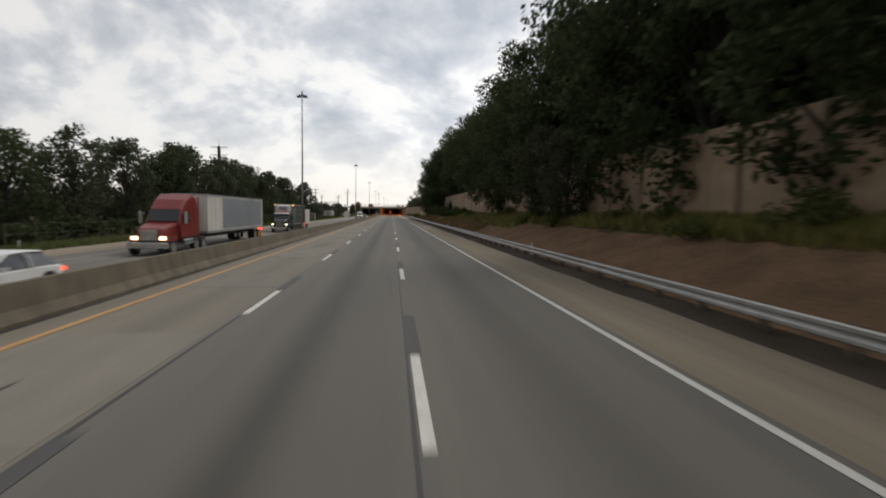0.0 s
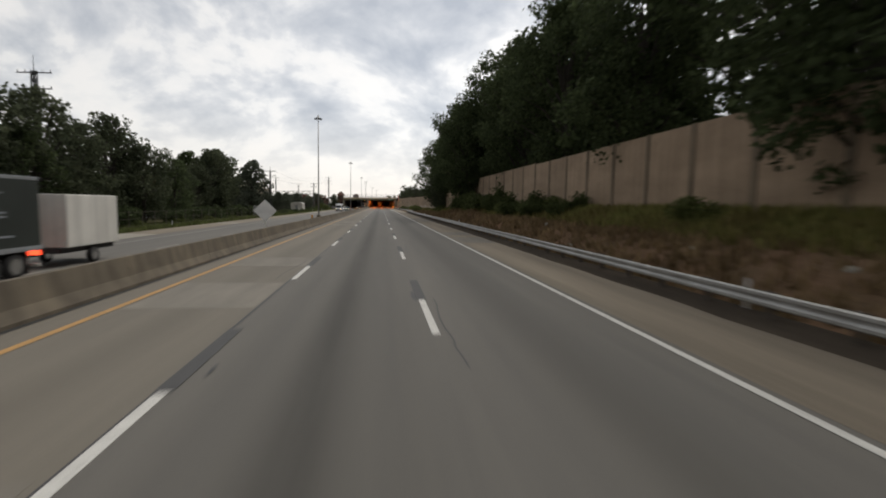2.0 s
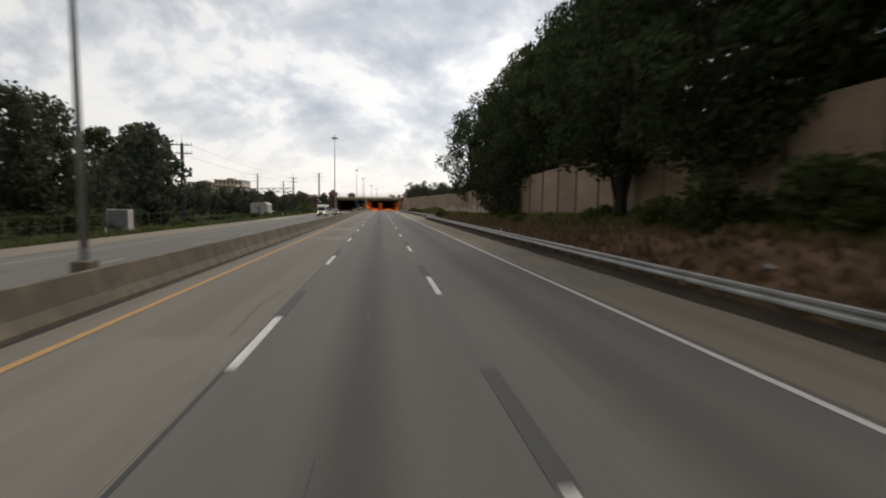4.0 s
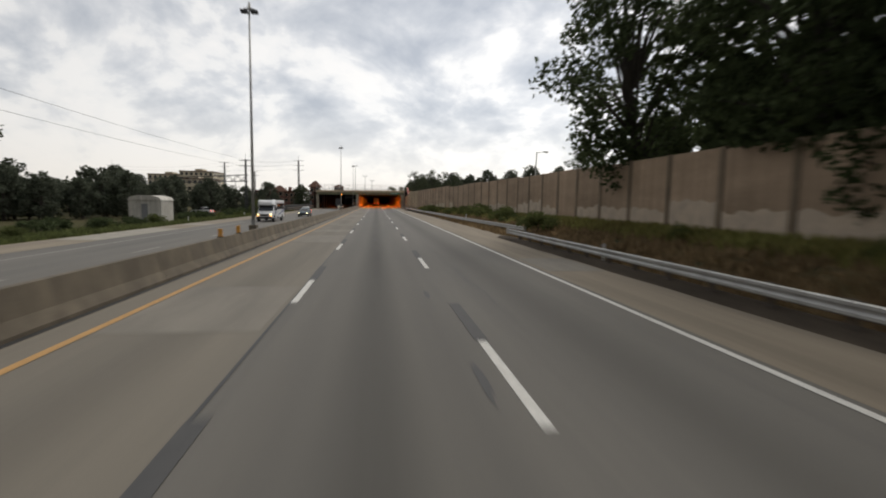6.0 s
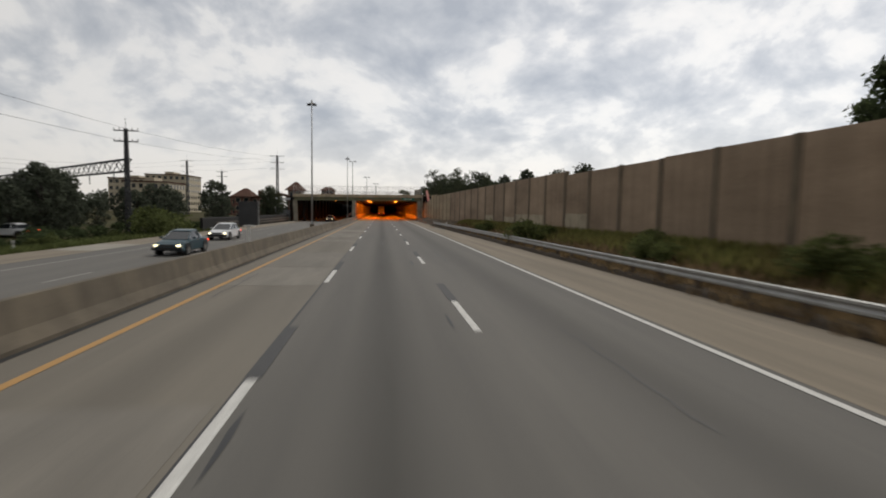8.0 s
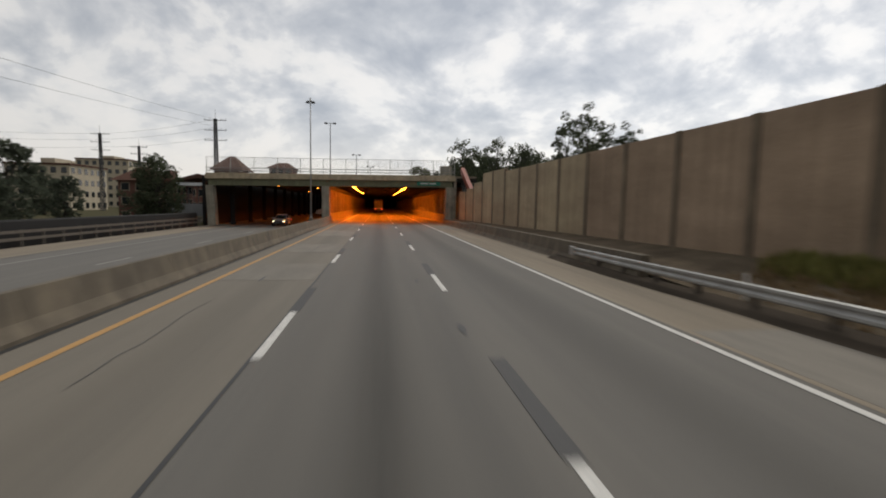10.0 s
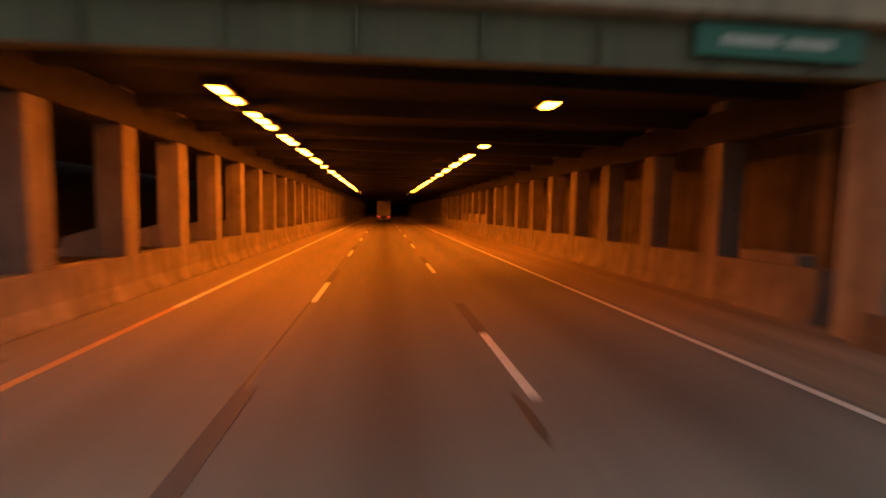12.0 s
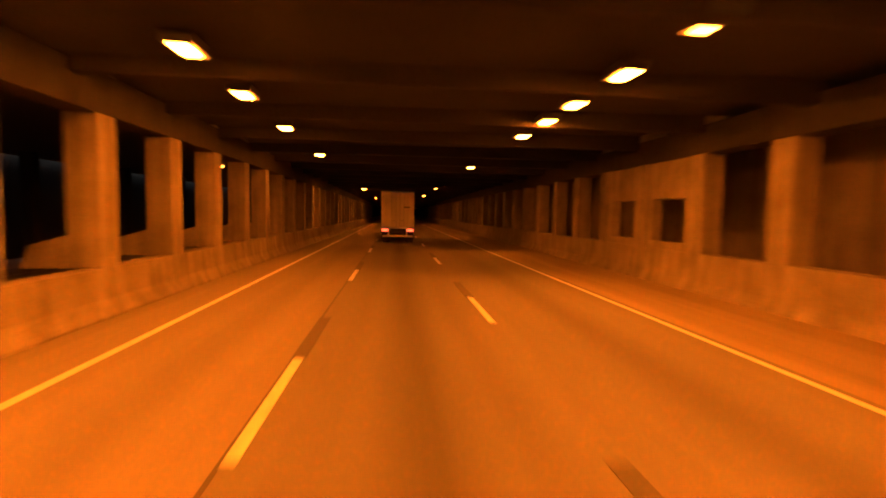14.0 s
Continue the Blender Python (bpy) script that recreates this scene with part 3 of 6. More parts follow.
def guardrail(y0, y1, xs, label):
    g = thing("guardrail", pose(0, 0, 0), label, "guardrail", kind="structure")
    n = int((y1 - y0) / 3.81)
    beam = part("rail", prisms([(u, v + 0.40) for u, v in BEAM], 0, 3.86), M_GALV, g)
    post = part("post", boxes((0.12, 0.27, -0.05, 0.05, -0.3, 0.70)), M_POST_STEEL, g)
    block = part("spacer", boxes((0.014, 0.12, -0.06, 0.06, 0.42, 0.72)), M_POST_STEEL, g)
    for k in range(n):
        ya, yb = y0 + k * 3.81, y0 + (k + 1) * 3.81
        xa, xb = lerp(xs, ya), lerp(xs, yb)
        turn = math.degrees(math.atan2(xa - xb, 3.81))
        share("rail", beam, g, pose(xa, ya, 0, 0, 0, turn))
        for h in (0, 0.5):
            share("post", post, g, pose(xa + (xb - xa) * h, ya + 3.81 * h + 0.1, 0))
            share("spacer", block, g, pose(xa + (xb - xa) * h, ya + 3.81 * h + 0.1, 0))
    ya = y0 + n * 3.81
    part("end_terminal", boxes((lerp(xs, ya) - 0.06, lerp(xs, ya) + 0.05, ya, ya + 0.5, 0.38, 0.73), bevel=0.02), M_GALV, g)
    part("end_terminal", boxes((lerp(xs, y0) - 0.06, lerp(xs, y0) + 0.05, y0 - 0.5, y0, 0.38, 0.73), bevel=0.02), M_GALV, g)
    for o in (beam, post, block):
        bpy.data.objects.remove(o)
    return g


def rail_kerb(y0, y1, xs):
    """A low uneven dark brown ridge under the rail."""
    n = int((y1 - y0) / 1.5)
    v, f = [], []
    for i in range(n + 1):
        y = y0 + (y1 - y0) * i / n
        x = lerp(xs, y)
        wob = noise.noise(Vector((y * 0.35, 7, 0)))
        v += [(x - 0.32 + 0.14 * wob, y, 0.006), (x - 0.12 + 0.06 * wob, y, 0.12), (x + 0.28, y, 0.17 + 0.05 * wob), (x + 0.75, y, 0.10), (x + 0.95, y, -0.1)]
        if i:
            for j in range(4):
                a = 5 * (i - 1) + j
                f.append((a, a + 1, a + 6, a + 5))
    o = new("verge_kerb", sheet_mesh("verge_kerb", v, f, M_DARK_VERGE))
    o.data.polygons.foreach_set("use_smooth", [True] * len(o.data.polygons))
    tagged(o, "low uneven dark brown ridge under the guardrail", "kerb", kind="structure")


rail_kerb(-57, 204, ((-60, 10.45), (204, 10.45)))
rail_kerb(206, 307, ((205, 12.5), (225, 11.6), (260, 11.0), (294, 10.32), (301, 10.1), (310, 10.06)))
guardrail(-57, 203.5, ((-60, 10.45), (203, 10.45)), "galvanised corrugated steel guardrail on short posts along the shoulder")
guardrail(205.5, 308, ((205, 12.5), (225, 11.6), (260, 11.0), (294, 10.32), (301, 10.1), (310, 10.06)), "galvanised steel guardrail flaring away from the shoulder")


def delineator(x, y, z):
    d = thing("delineator_post", pose(x, y, z), "thin white plastic delineator post with a reflector", "marker post", "roadside markers")
    part("post", boxes((-0.05, 0.05, -0.015, 0.015, 0, 0.85), bevel=0.006), M_WHITE_PLASTIC, d)
    part("reflector", boxes((-0.04, 0.04, -0.022, -0.0155, 0.66, 0.8)), M_SIGN_BACK, d, "pale reflector")
    return d


for y in (27, 68, 109, 150, 190, 228, 262, 296):
    xx = 11.0 if y < 203 else 13.0 - (y - 203) * 0.022
    delineator(xx, y, land(xx, y) + 0.02)

# ---- noise wall: posts and panels ----
noise_wall = thing("wall_noise_barrier", pose(0, 0, 0), "tall brown precast concrete noise wall with posts and panels", "wall", kind="structure")
SPAN = 4.0
k0, k1 = int(-80 / SPAN), int((PORTAL - 1) / SPAN)
for k in range(k0, k1 + 1):
    ya, yb = k * SPAN, min((k + 1) * SPAN, PORTAL - 0.6)
    xa, xb = wall_x(ya), wall_x(yb)
    turn = math.degrees(math.atan2(xa - xb, yb - ya))
    base, top = wall_base((ya + yb) / 2) - 0.5, wall_top((ya + yb) / 2)
    step = 0.28 if ya > 250 else 0.10
    top = round(top / step) * step
    length = math.hypot(yb - ya, xb - xa)
    p = part("panel", boxes((-0.10, 0.10, 0.20, length - 0.20, base, top), bevel=0.015), M_WALL if ya < 310 else M_WALL_TAN, noise_wall)
    p.matrix_basis = pose(xa, ya, 0, 0, 0, turn)
    q = part("post", boxes((-0.14, 0.14, -0.19, 0.19, base, top + 0.03), bevel=0.02), M_WALL_POST, noise_wall)
    q.matrix_basis = pose(xa, ya, 0, 0, 0, turn)
    cream = 256 < ya < 286
    if 170 < ya < 240 and k % 7 != 3 or cream and k % 4 != 2:
        tall = base + (1.75 if cream else 1.95) + 0.6 * noise.noise(Vector((k * 1.7, 0.4, 0)))
        edge = [(length - 0.22 - (length - 0.44) * q / 10, tall + (0.05 if cream else 0.45) * noise.noise(Vector((k + q * 0.37, 3.0, 0)))) for q in range(11)]
        o = part("overpainted_patch", prisms([(0.22, base + 0.3), (length - 0.22, base + 0.3)] + edge, -0.112, -0.1045, "x"), M_WALL_CREAM if cream else M_WALL_PATCH, noise_wall, "cream overpainted patch" if cream else "pale overpainted band")
        o.matrix_basis = pose(xa, ya, 0, 0, 0, turn)

# ---- bridge and tunnel ----
BX0, BX1 = -19.6, 11.9


def fallen(bm):
    """The deck falls a little towards the opposite carriageway."""
    for v in bm.verts:
        v.co.z += 0.0127 * (v.co.x - 15)
    return bm


bridge = thing("overpass_bridge", pose(0, PORTAL, 0), "green steel girder overpass with concrete edge over the tunnel mouth", "bridge", kind="structure")
part("girder", fallen(prisms([(0.0, 4.88), (0.34, 4.88), (0.34, 4.93), (0.2, 4.93), (0.2, 5.62), (0.34, 5.62), (0.34, 5.67), (0.0, 5.67)], BX0 + 0.3, BX1 - 0.35, "x")), M_GREEN_GIRDER, bridge, "green painted steel edge girder")
part("deck_edge", fallen(prisms([(-0.35, 5.72), (-0.28, 5.67), (0.8, 5.67), (0.8, 6.2), (-0.35, 6.2)], BX0, BX1, "x")), M_COPING, bridge, "pale stained concrete deck edge")
part("kerb", fallen(boxes((BX0, BX1, -0.12, 0.3, 6.2, 6.42), bevel=0.02)), M_COPING, bridge)
stiff = part("stiffener", boxes((-0.02, 0.02, -0.10, -0.004, 4.93, 5.6)), M_GREEN_GIRDER, bridge)
for i in range(16):
    share("stiffener", stiff, bridge, pose(BX0 + 1.4 + i * 1.95, 0, 0.0127 * (BX0 + 1.4 + i * 1.95 - 15)))
bpy.data.objects.remove(stiff)
for x0, x1, z1 in ((-5.45, -4.50, 4.63), (10.65, 11.75, 4.84)):
    part("pier", boxes((x0, x1, -0.25, 0.75, -0.7, z1), bevel=0.04), M_PIER, bridge)
part("pier", prisms([(-19.4, -0.7), (-18.45, -0.7), (-18.7, 4.45), (-19.6, 4.45)], -0.2, 0.9, "y"), M_PIER, bridge)
part("pilaster", boxes((11.76, 12.1, -0.1, 0.6, 0, 6.1), bevel=0.03), M_PIER, bridge)

# overpass fence: rails, posts and woven wire
fence = thing("overpass_fence", pose(0, PORTAL, 6.42), "tall chain-link safety fence with steel rails on the overpass", "fence")
for i in range(12):
    x = BX0 + 0.1 + i * (BX1 - BX0 - 0.2) / 11
    part("fence_post", fallen(rods(((x, 0.1, 0), (x, 0.1, 1.55), 0.035), ((x, 0.1, 1.55), (x, 0.28, 1.98), 0.035))), M_GALV, fence)
for z, r in ((0.28, 0.04), (0.62, 0.045)):
    part("handrail", fallen(rods(((BX0, 0.02, z), (BX1, 0.02, z), r))), M_RAIL, fence)
part("top_rail", fallen(rods(((BX0, 0.28, 1.98), (BX1, 0.28, 1.98), 0.025))), M_GALV, fence)
wires = bmesh.new()
pitch = 0.11
for i in range(int((BX1 - BX0) / pitch)):
    for s in (1, -1):
        x0 = BX0 + i * pitch
        x1 = x0 + s * 1.9
        za, zb = 0.05, 1.95
        if x1 < BX0 or x1 > BX1:
            f = ((BX0 if x1 < BX0 else BX1) - x0) / (x1 - x0)
            x1, zb = x0 + (x1 - x0) * f, za + (zb - za) * f
        rod(wires, (x0, 0.13, za), (x1, 0.13, zb), 0.004, n=3, caps=False)
tagged(part("woven_wire", fallen(wires), M_GALV, fence), kind="stuff")
for y in (1.2, 2.4):
    part("side_rail", rods(((BX1, 0.1, y - 1.2 + 0.6), (BX1, 6, y - 1.2 + 0.6), 0.03)), M_GALV, fence)

sign = thing("girder_sign", pose(8.35, PORTAL - 0.10, 5.27), "green road sign fixed to the bridge girder", "sign")
part("sign_panel", boxes((-1.55, 1.55, -0.04, 0.0, -0.27, 0.27), bevel=0.01), M_SIGN_GREEN, sign)
for x0, x1 in ((-1.1, -0.05), (0.1, 0.95)):
    part("lettering_bar", boxes((x0, x1, -0.048, -0.0405, -0.09, 0.09)), M_SIGN_TEXT, sign)

TUN = PORTAL + 1.0
TEND = 640.0
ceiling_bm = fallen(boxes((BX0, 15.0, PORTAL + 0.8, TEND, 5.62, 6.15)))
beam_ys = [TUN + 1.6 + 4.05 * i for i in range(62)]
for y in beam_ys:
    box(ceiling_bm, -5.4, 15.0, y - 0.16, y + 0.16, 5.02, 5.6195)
tagged(part("ceiling", ceiling_bm, M_SOOT_SHADE), "concrete tunnel ceiling with cross beams, dark with soot and painted shade", "ceiling", kind="structure")
tagged(part("cover_deck", fallen(boxes((BX0, 15.0, PORTAL + 0.8, TEND, 6.154, 6.42))), M_SHOULDER), "concrete deck covering the tunnel", "deck", kind="structure")

left_wall = thing("wall_tunnel_left", pose(0, 0, 0), "concrete tunnel wall of columns on a low parapet", "wall", kind="structure")
part("parapet", prisms([(-4.62, -0.7), (-4.62, 0), (-4.70, 0.12), (-4.80, 0.35), (-4.86, 1.02), (-5.30, 1.02), (-5.30, -0.7)], PORTAL + 0.75, TEND), M_TUNNEL, left_wall)
right_wall = thing("wall_tunnel_right", pose(0, 0, 0), "concrete tunnel wall of columns on a parapet with infill panels", "wall", kind="structure")
part("parapet", prisms([(10.95, 0), (11.03, 0.12), (11.12, 0.35), (11.18, 1.22), (11.75, 1.22), (11.75, 0)], PORTAL + 1.6, TEND), M_TUNNEL, right_wall)
col = part("column", boxes((-0.35, 0.35, -0.36, 0.36, 1.0, 5.60), bevel=0.03), M_TUNNEL, left_wall)
foot = part("column_footing", prisms([(-1.35, 1.0), (-0.352, 1.0), (-0.352, 1.75), (-1.2, 1.5)], -0.30, 0.30), M_TUNNEL, left_wall)
# beam colour carries the shade that falls over the column tops
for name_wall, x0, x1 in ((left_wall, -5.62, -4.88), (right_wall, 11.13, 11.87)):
    part("cap_beam", boxes((x0, x1, PORTAL + 0.9, TEND, 4.4, 5.3), bevel=0.03), M_SHADE_BEAM, name_wall, "beam along the column tops, painted near black for shade")
LSP, RSP = 3.40, 3.43
for i in range(56):
    y = 351.6 + LSP * i
    share("column", col, left_wall, pose(-5.25, y, 0))
    share("column_footing", foot, left_wall, pose(-5.25, y, 0))
for i in range(54):
    share("column", col, right_wall, pose(11.5, 354.2 + RSP * i, 0.2))
bpy.data.objects.remove(col)
bpy.data.objects.remove(foot)
part("wall_end", boxes((11.2, 11.72, PORTAL + 2.2, PORTAL + 4.0, 1.22, 1.5), bevel=0.04), M_TUNNEL, right_wall)
for i0, i1, z1 in ((9, 13, 2.1), (17, 19, 5.6)):
    for i in range(i0, i1):
        ya, yb = 354.2 + RSP * i + 0.37, 354.2 + RSP * (i + 1) - 0.37
        if z1 < 3:
            part("infill_panel", boxes((11.28, 11.6, ya, yb, 1.22, z1), bevel=0.01), M_TUNNEL, right_wall)
        else:
            part("infill_panel", boxes((11.25, 11.62, ya, yb, 1.22, 1.5), (11.25, 11.62, ya, yb, 3.05, 4.4), (11.25, 11.62, ya, ya + 0.3, 1.5, 3.05), (11.25, 11.62, yb - 0.3, yb, 1.5, 3.05)), M_TUNNEL, right_wall)
tagged(part("wall_tunnel_back", boxes((14.2, 14.6, PORTAL + 1, TEND, 0, 5.62)), M_BACKWALL), "grimy concrete wall behind the columns", "wall", kind="structure")
# floor, bore and tunnel end take the near-black colour to stand for shade
tagged(part("floor_side_bay", boxes((11.75, 14.2, PORTAL + 1, TEND, -0.05, 0.02)), M_DARKWALL), "floor behind the columns, painted near black for shade", "floor", kind="structure")
tagged(part("wall_opposite_bore", boxes((-20.4, -20.0, PORTAL + 1, TEND, -0.7, 5.62)), M_DARKWALL), "far wall of the opposite bore, painted near black for shade", "wall", kind="structure")
tagged(part("wall_tunnel_end", boxes((-20.4, 15, TEND, TEND + 0.4, -0.7, 6.4)), M_DARKWALL), "near-black wall added to close the tunnel in place of unlit depth", "wall", kind="structure")
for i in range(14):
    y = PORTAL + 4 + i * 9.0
    tagged(part("bore_column", boxes((-17.9, -17.3, y, y + 0.6, -0.66, 5.62), bevel=0.03), M_DARKWALL), "concrete column of the opposite bore, painted near black for shade", "column", "columns of the opposite bore", "structure")


def tunnel_lamp(x, y):
    t = thing("tunnel_lamp", pose(x, y, 5.60), "orange sodium ceiling lamp, lit, in a steel box", "ceiling lamp", "tunnel lamps")
    part("housing", boxes((-0.30, 0.30, -0.36, 0.36, -0.47, -0.31), bevel=0.02), M_DARK_STEEL, t)
    for sy in (-1, 1):
        part("end_lip", boxes((-0.272, 0.272, sy * 0.345 - 0.008, sy * 0.345 + 0.008, -0.50, -0.472)), M_DARK_STEEL, t)
    part("diffuser", loft((-0.30, 0.10, 0.13, -0.49, -0.472), (-0.24, 0.15, 0.20, -0.53, -0.472), (0.24, 0.15, 0.20, -0.53, -0.472), (0.30, 0.10, 0.13, -0.49, -0.472), cut=0.02), M_LAMP, t, "glowing orange lens")
    for sx in (-0.22, 0.22):
        part("hanger", rods(((sx, 0, -0.32), (sx, 0, 0.015), 0.012), n=6), M_DARK_STEEL, t)
    return t


lamp = tunnel_lamp(-2.15, 350.3)
for i, yb in enumerate(beam_ys[:44]):
    for j in range(3):
        y = yb + 0.75 + 1.12 * j
        if y > 402.5:
            continue
        if (i, j) != (0, 0) and i % 7 != 5 or j == 1:
            copy_thing(lamp, pose(-2.15, y, 5.60))
        if i > 1 and i % 5 != 2 or j == 1 and i != 1:
            copy_thing(lamp, pose(5.95, y, 5.60, 0, 0, 180))
for x, ys in ((-2.15, (404.2, 406.8, 410.0, 414.5, 421.9, 437, 455, 470, 492)), (5.95, (404.4, 407.0, 409.6, 411.8, 414.5, 426, 450, 472, 495))):
    for y in ys:
        copy_thing(lamp, pose(x, y, 5.60, 0, 0, 0 if x < 0 else 180))
for i, (x, y) in enumerate(((-18.8, 352.5), (-14.2, 366), (-9.0, 374), (-7.0, 392), (-14.0, 398), (-9.5, 430))):
    b = thing("bore_lamp", pose(x, y, 5.60), "small lit orange lamp in the dark opposite bore", "ceiling lamp", "bore lamps")
    part("housing", boxes((-0.14, 0.14, -0.14, 0.14, -0.42, 0.015), bevel=0.02), M_DARK_STEEL, b)
    part("bulb", boxes((-0.11, 0.11, -0.11, 0.11, -0.52, -0.424), bevel=0.03), M_LAMP_DIM, b)

# the red-edged stair beside the overpass
stair = thing("footbridge_stair", pose(12.95, 350.2, -0.4), "open footbridge stair with a rust-red sloping beam", "stair")
RISE = 3.45 / 7.7
part("beam", prisms([(0.6, 8.05), (0.6, 7.25), (-7.3, 3.75), (-7.3, 4.5)], 0.0, 0.5, "x"), M_RED_STEEL, stair, "rust-red sloping edge beam")
part("stringer", prisms([(0.6, 5.7), (0.6, 5.35), (-5.6, 2.6), (-5.6, 2.95)], 0.02, 0.28, "x"), M_DARK_STEEL, stair, "dark sloping stringer")
part("side_panel", prisms([(0.6, 5.34), (0.6, 3.0), (-1.4, 2.6), (-3.8, 2.6), (-3.8, 3.36)], 0.08, 0.2, "x"), M_DARK_STEEL, stair, "dark mesh side")
for i in range(6):
    y = 0.3 - i * 1.15
    part("upright", boxes((0.06, 0.2, y - 0.07, y + 0.07, 5.3 + y * RISE, 7.6 + y * RISE)), M_DARK_STEEL, stair)
for i in range(22):
    part("tread", boxes((0.3, 1.8, -5.4 + i * 0.27, -5.1 + i * 0.27, 2.75 + i * 0.12, 2.8 + i * 0.12)), M_PIER, stair)
part("landing", boxes((0.1, 2.6, 0.61, 4.6, 5.2, 5.6)), M_PIER, stair)
part("support", boxes((1.2, 1.6, 3.2, 3.6, 0.3, 5.2)), M_PIER, stair)
block = tagged(part("pier_block", boxes((10.1, 11.6, PORTAL + 1.2, PORTAL + 2.2, 6.36, 7.75), bevel=0.04), M_PIER), "pale concrete gate block at the end of the overpass fence", "block", kind="structure")

# ---- tall lamp poles in the median ----


def tall_pole(y):
    p = thing("high_mast_lamp", pose(-6.3, y, 0), "tall thin steel lamp pole with a small double head", "street lamp", "lamp poles in the median")
    part("pedestal", boxes((-0.24, 0.24, -0.3, 0.3, -0.64, 0.62), bevel=0.04), M_CONCRETE, p)
    part("shaft", rods(((0, 0, 0.62), (0, 0, 14.5), 0.105, 0.055), n=12), M_POLE, p, smooth=True)
    part("collar", rods(((0, 0, 0.62), (0, 0, 0.95), 0.14, 0.13), n=12), M_POLE, p)
    for s in (-1, 1):
        part("lamp_head", boxes((s * 0.32 - 0.22, s * 0.32 + 0.22, -0.18, 0.18, 14.22, 14.42), bevel=0.05), M_DARK_STEEL, p)
    part("head_bracket", boxes((-0.35, 0.35, -0.05, 0.05, 14.43, 14.52)), M_POLE, p)
    part("camera_dome", rods(((0, 0, 14.52), (0, 0, 14.9), 0.12, 0.06), n=10), M_WHITE_PLASTIC, p)
    return p


for y in (54.0, 129.8, 205.3, 286, 345.1):
    tall_pole(y)
for y, x, h in ((374, -6.8, 10.2), (400, -3.4, 7.4), (420, -0.5, 6.3)):
    p = thing("deck_lamp", pose(x, y, 6.42), "dark double-headed street lamp on the overpass", "street lamp", "lamps on the overpass")
    part("shaft", rods(((0, 0, 0), (0, 0, h), 0.09, 0.06), n=10), M_DARK_STEEL, p)
    part("arm", boxes((-0.7, 0.7, -0.04, 0.04, h - 0.02, h + 0.06)), M_DARK_STEEL, p)
    for s in (-1, 1):
        part("lamp_head", boxes((s * 0.75 - 0.28, s * 0.75 + 0.28, -0.2, 0.2, h - 0.12, h + 0.14), bevel=0.04), M_DARK_STEEL, p)

# ---- trees ----
rng = np.random.default_rng(7)


def leaf_cloud(centres, radii, counts, size, flat=0.8, seed=0):
    """Verts and faces of small folded leaf clumps scattered through uneven clumps."""
    r = np.random.default_rng(seed)
    V, Fc = [], []
    base = 0
    for c, rad, n in zip(centres, radii, counts):
        d = r.normal(size=(n, 3))
        d /= np.linalg.norm(d, axis=1)[:, None]
        k = rad * r.uniform(0.35, 1.0, n) ** 0.6 * (1 + 0.13 * r.normal(size=n)).clip(0.6, 1.35)
        pos = np.array(c) + d * k[:, None] * np.array((1, 1, flat))
        a = r.normal(size=(n, 3))
        a /= np.linalg.norm(a, axis=1)[:, None]
        b = np.cross(a, r.normal(size=(n, 3)))
        b /= np.linalg.norm(b, axis=1)[:, None]
        s = size * r.uniform(0.6, 1.4, n)
        quad = np.stack([pos - a * s[:, None], pos + b * (s * 0.55)[:, None], pos + a * s[:, None], pos - b * (s * 0.55)[:, None]], 1)
        V.append(quad.reshape(-1, 3))
        idx = base + np.arange(n * 4).reshape(n, 4)
        Fc.append(idx)
        base += n * 4
    return np.concatenate(V), np.concatenate(Fc)


def tree(name, height, spread, seed, leaf, mat, label, clumps=34, density=190, trunk=0.42, low=0.3):
    r = np.random.default_rng(seed)
    t = thing(name, pose(0, 0, -500), label, "tree", "roadside trees")
    bm = bmesh.new()
    lean = r.normal(size=2) * 0.03 * height
    pts = [Vector((lean[0] * f * f, lean[1] * f * f, height * 0.78 * f)) for f in np.linspace(0, 1, 6)]
    for i in range(5):
        rod(bm, pts[i], pts[i + 1], trunk * (1 - i / 5.6), trunk * (1 - (i + 1) / 5.6), n=8, caps=False)
    cs, rs = [], []
    for i in range(clumps):
        f = low + (1 - low) * (i + 0.5) / clumps
        ang = i * 2.4 + r.uniform(-0.5, 0.5)
        prof = math.sin(math.pi * min(1, (f - low) / (1.06 - low) * 0.92 + 0.10)) ** 0.7
        out = spread * prof * r.uniform(0.35, 1.0)
        c = Vector((math.cos(ang) * out, math.sin(ang) * out, height * f * r.uniform(0.94, 1.04)))
        cs.append(c)
        rs.append(spread * r.uniform(0.15, 0.31))
        if i % 2 == 0:
            j = min(4, int(f * 4.2))
            mid = pts[j].lerp(c, 0.5) + Vector((0, 0, 0.05 * height))
            rod(bm, pts[j], mid, trunk * 0.34, trunk * 0.2, n=5, caps=False)
            rod(bm, mid, c, trunk * 0.2, trunk * 0.05, n=5, caps=False)
    part("trunk", bm, M_BARK, t)
    v, f = leaf_cloud(cs, rs, [int(density * (q / (spread * 0.23)) ** 2) for q in rs], leaf, seed=seed)
    me = sheet_mesh("crown", v.tolist(), f.tolist(), mat)
    c = new("crown", me)
    c.parent = t
    return t


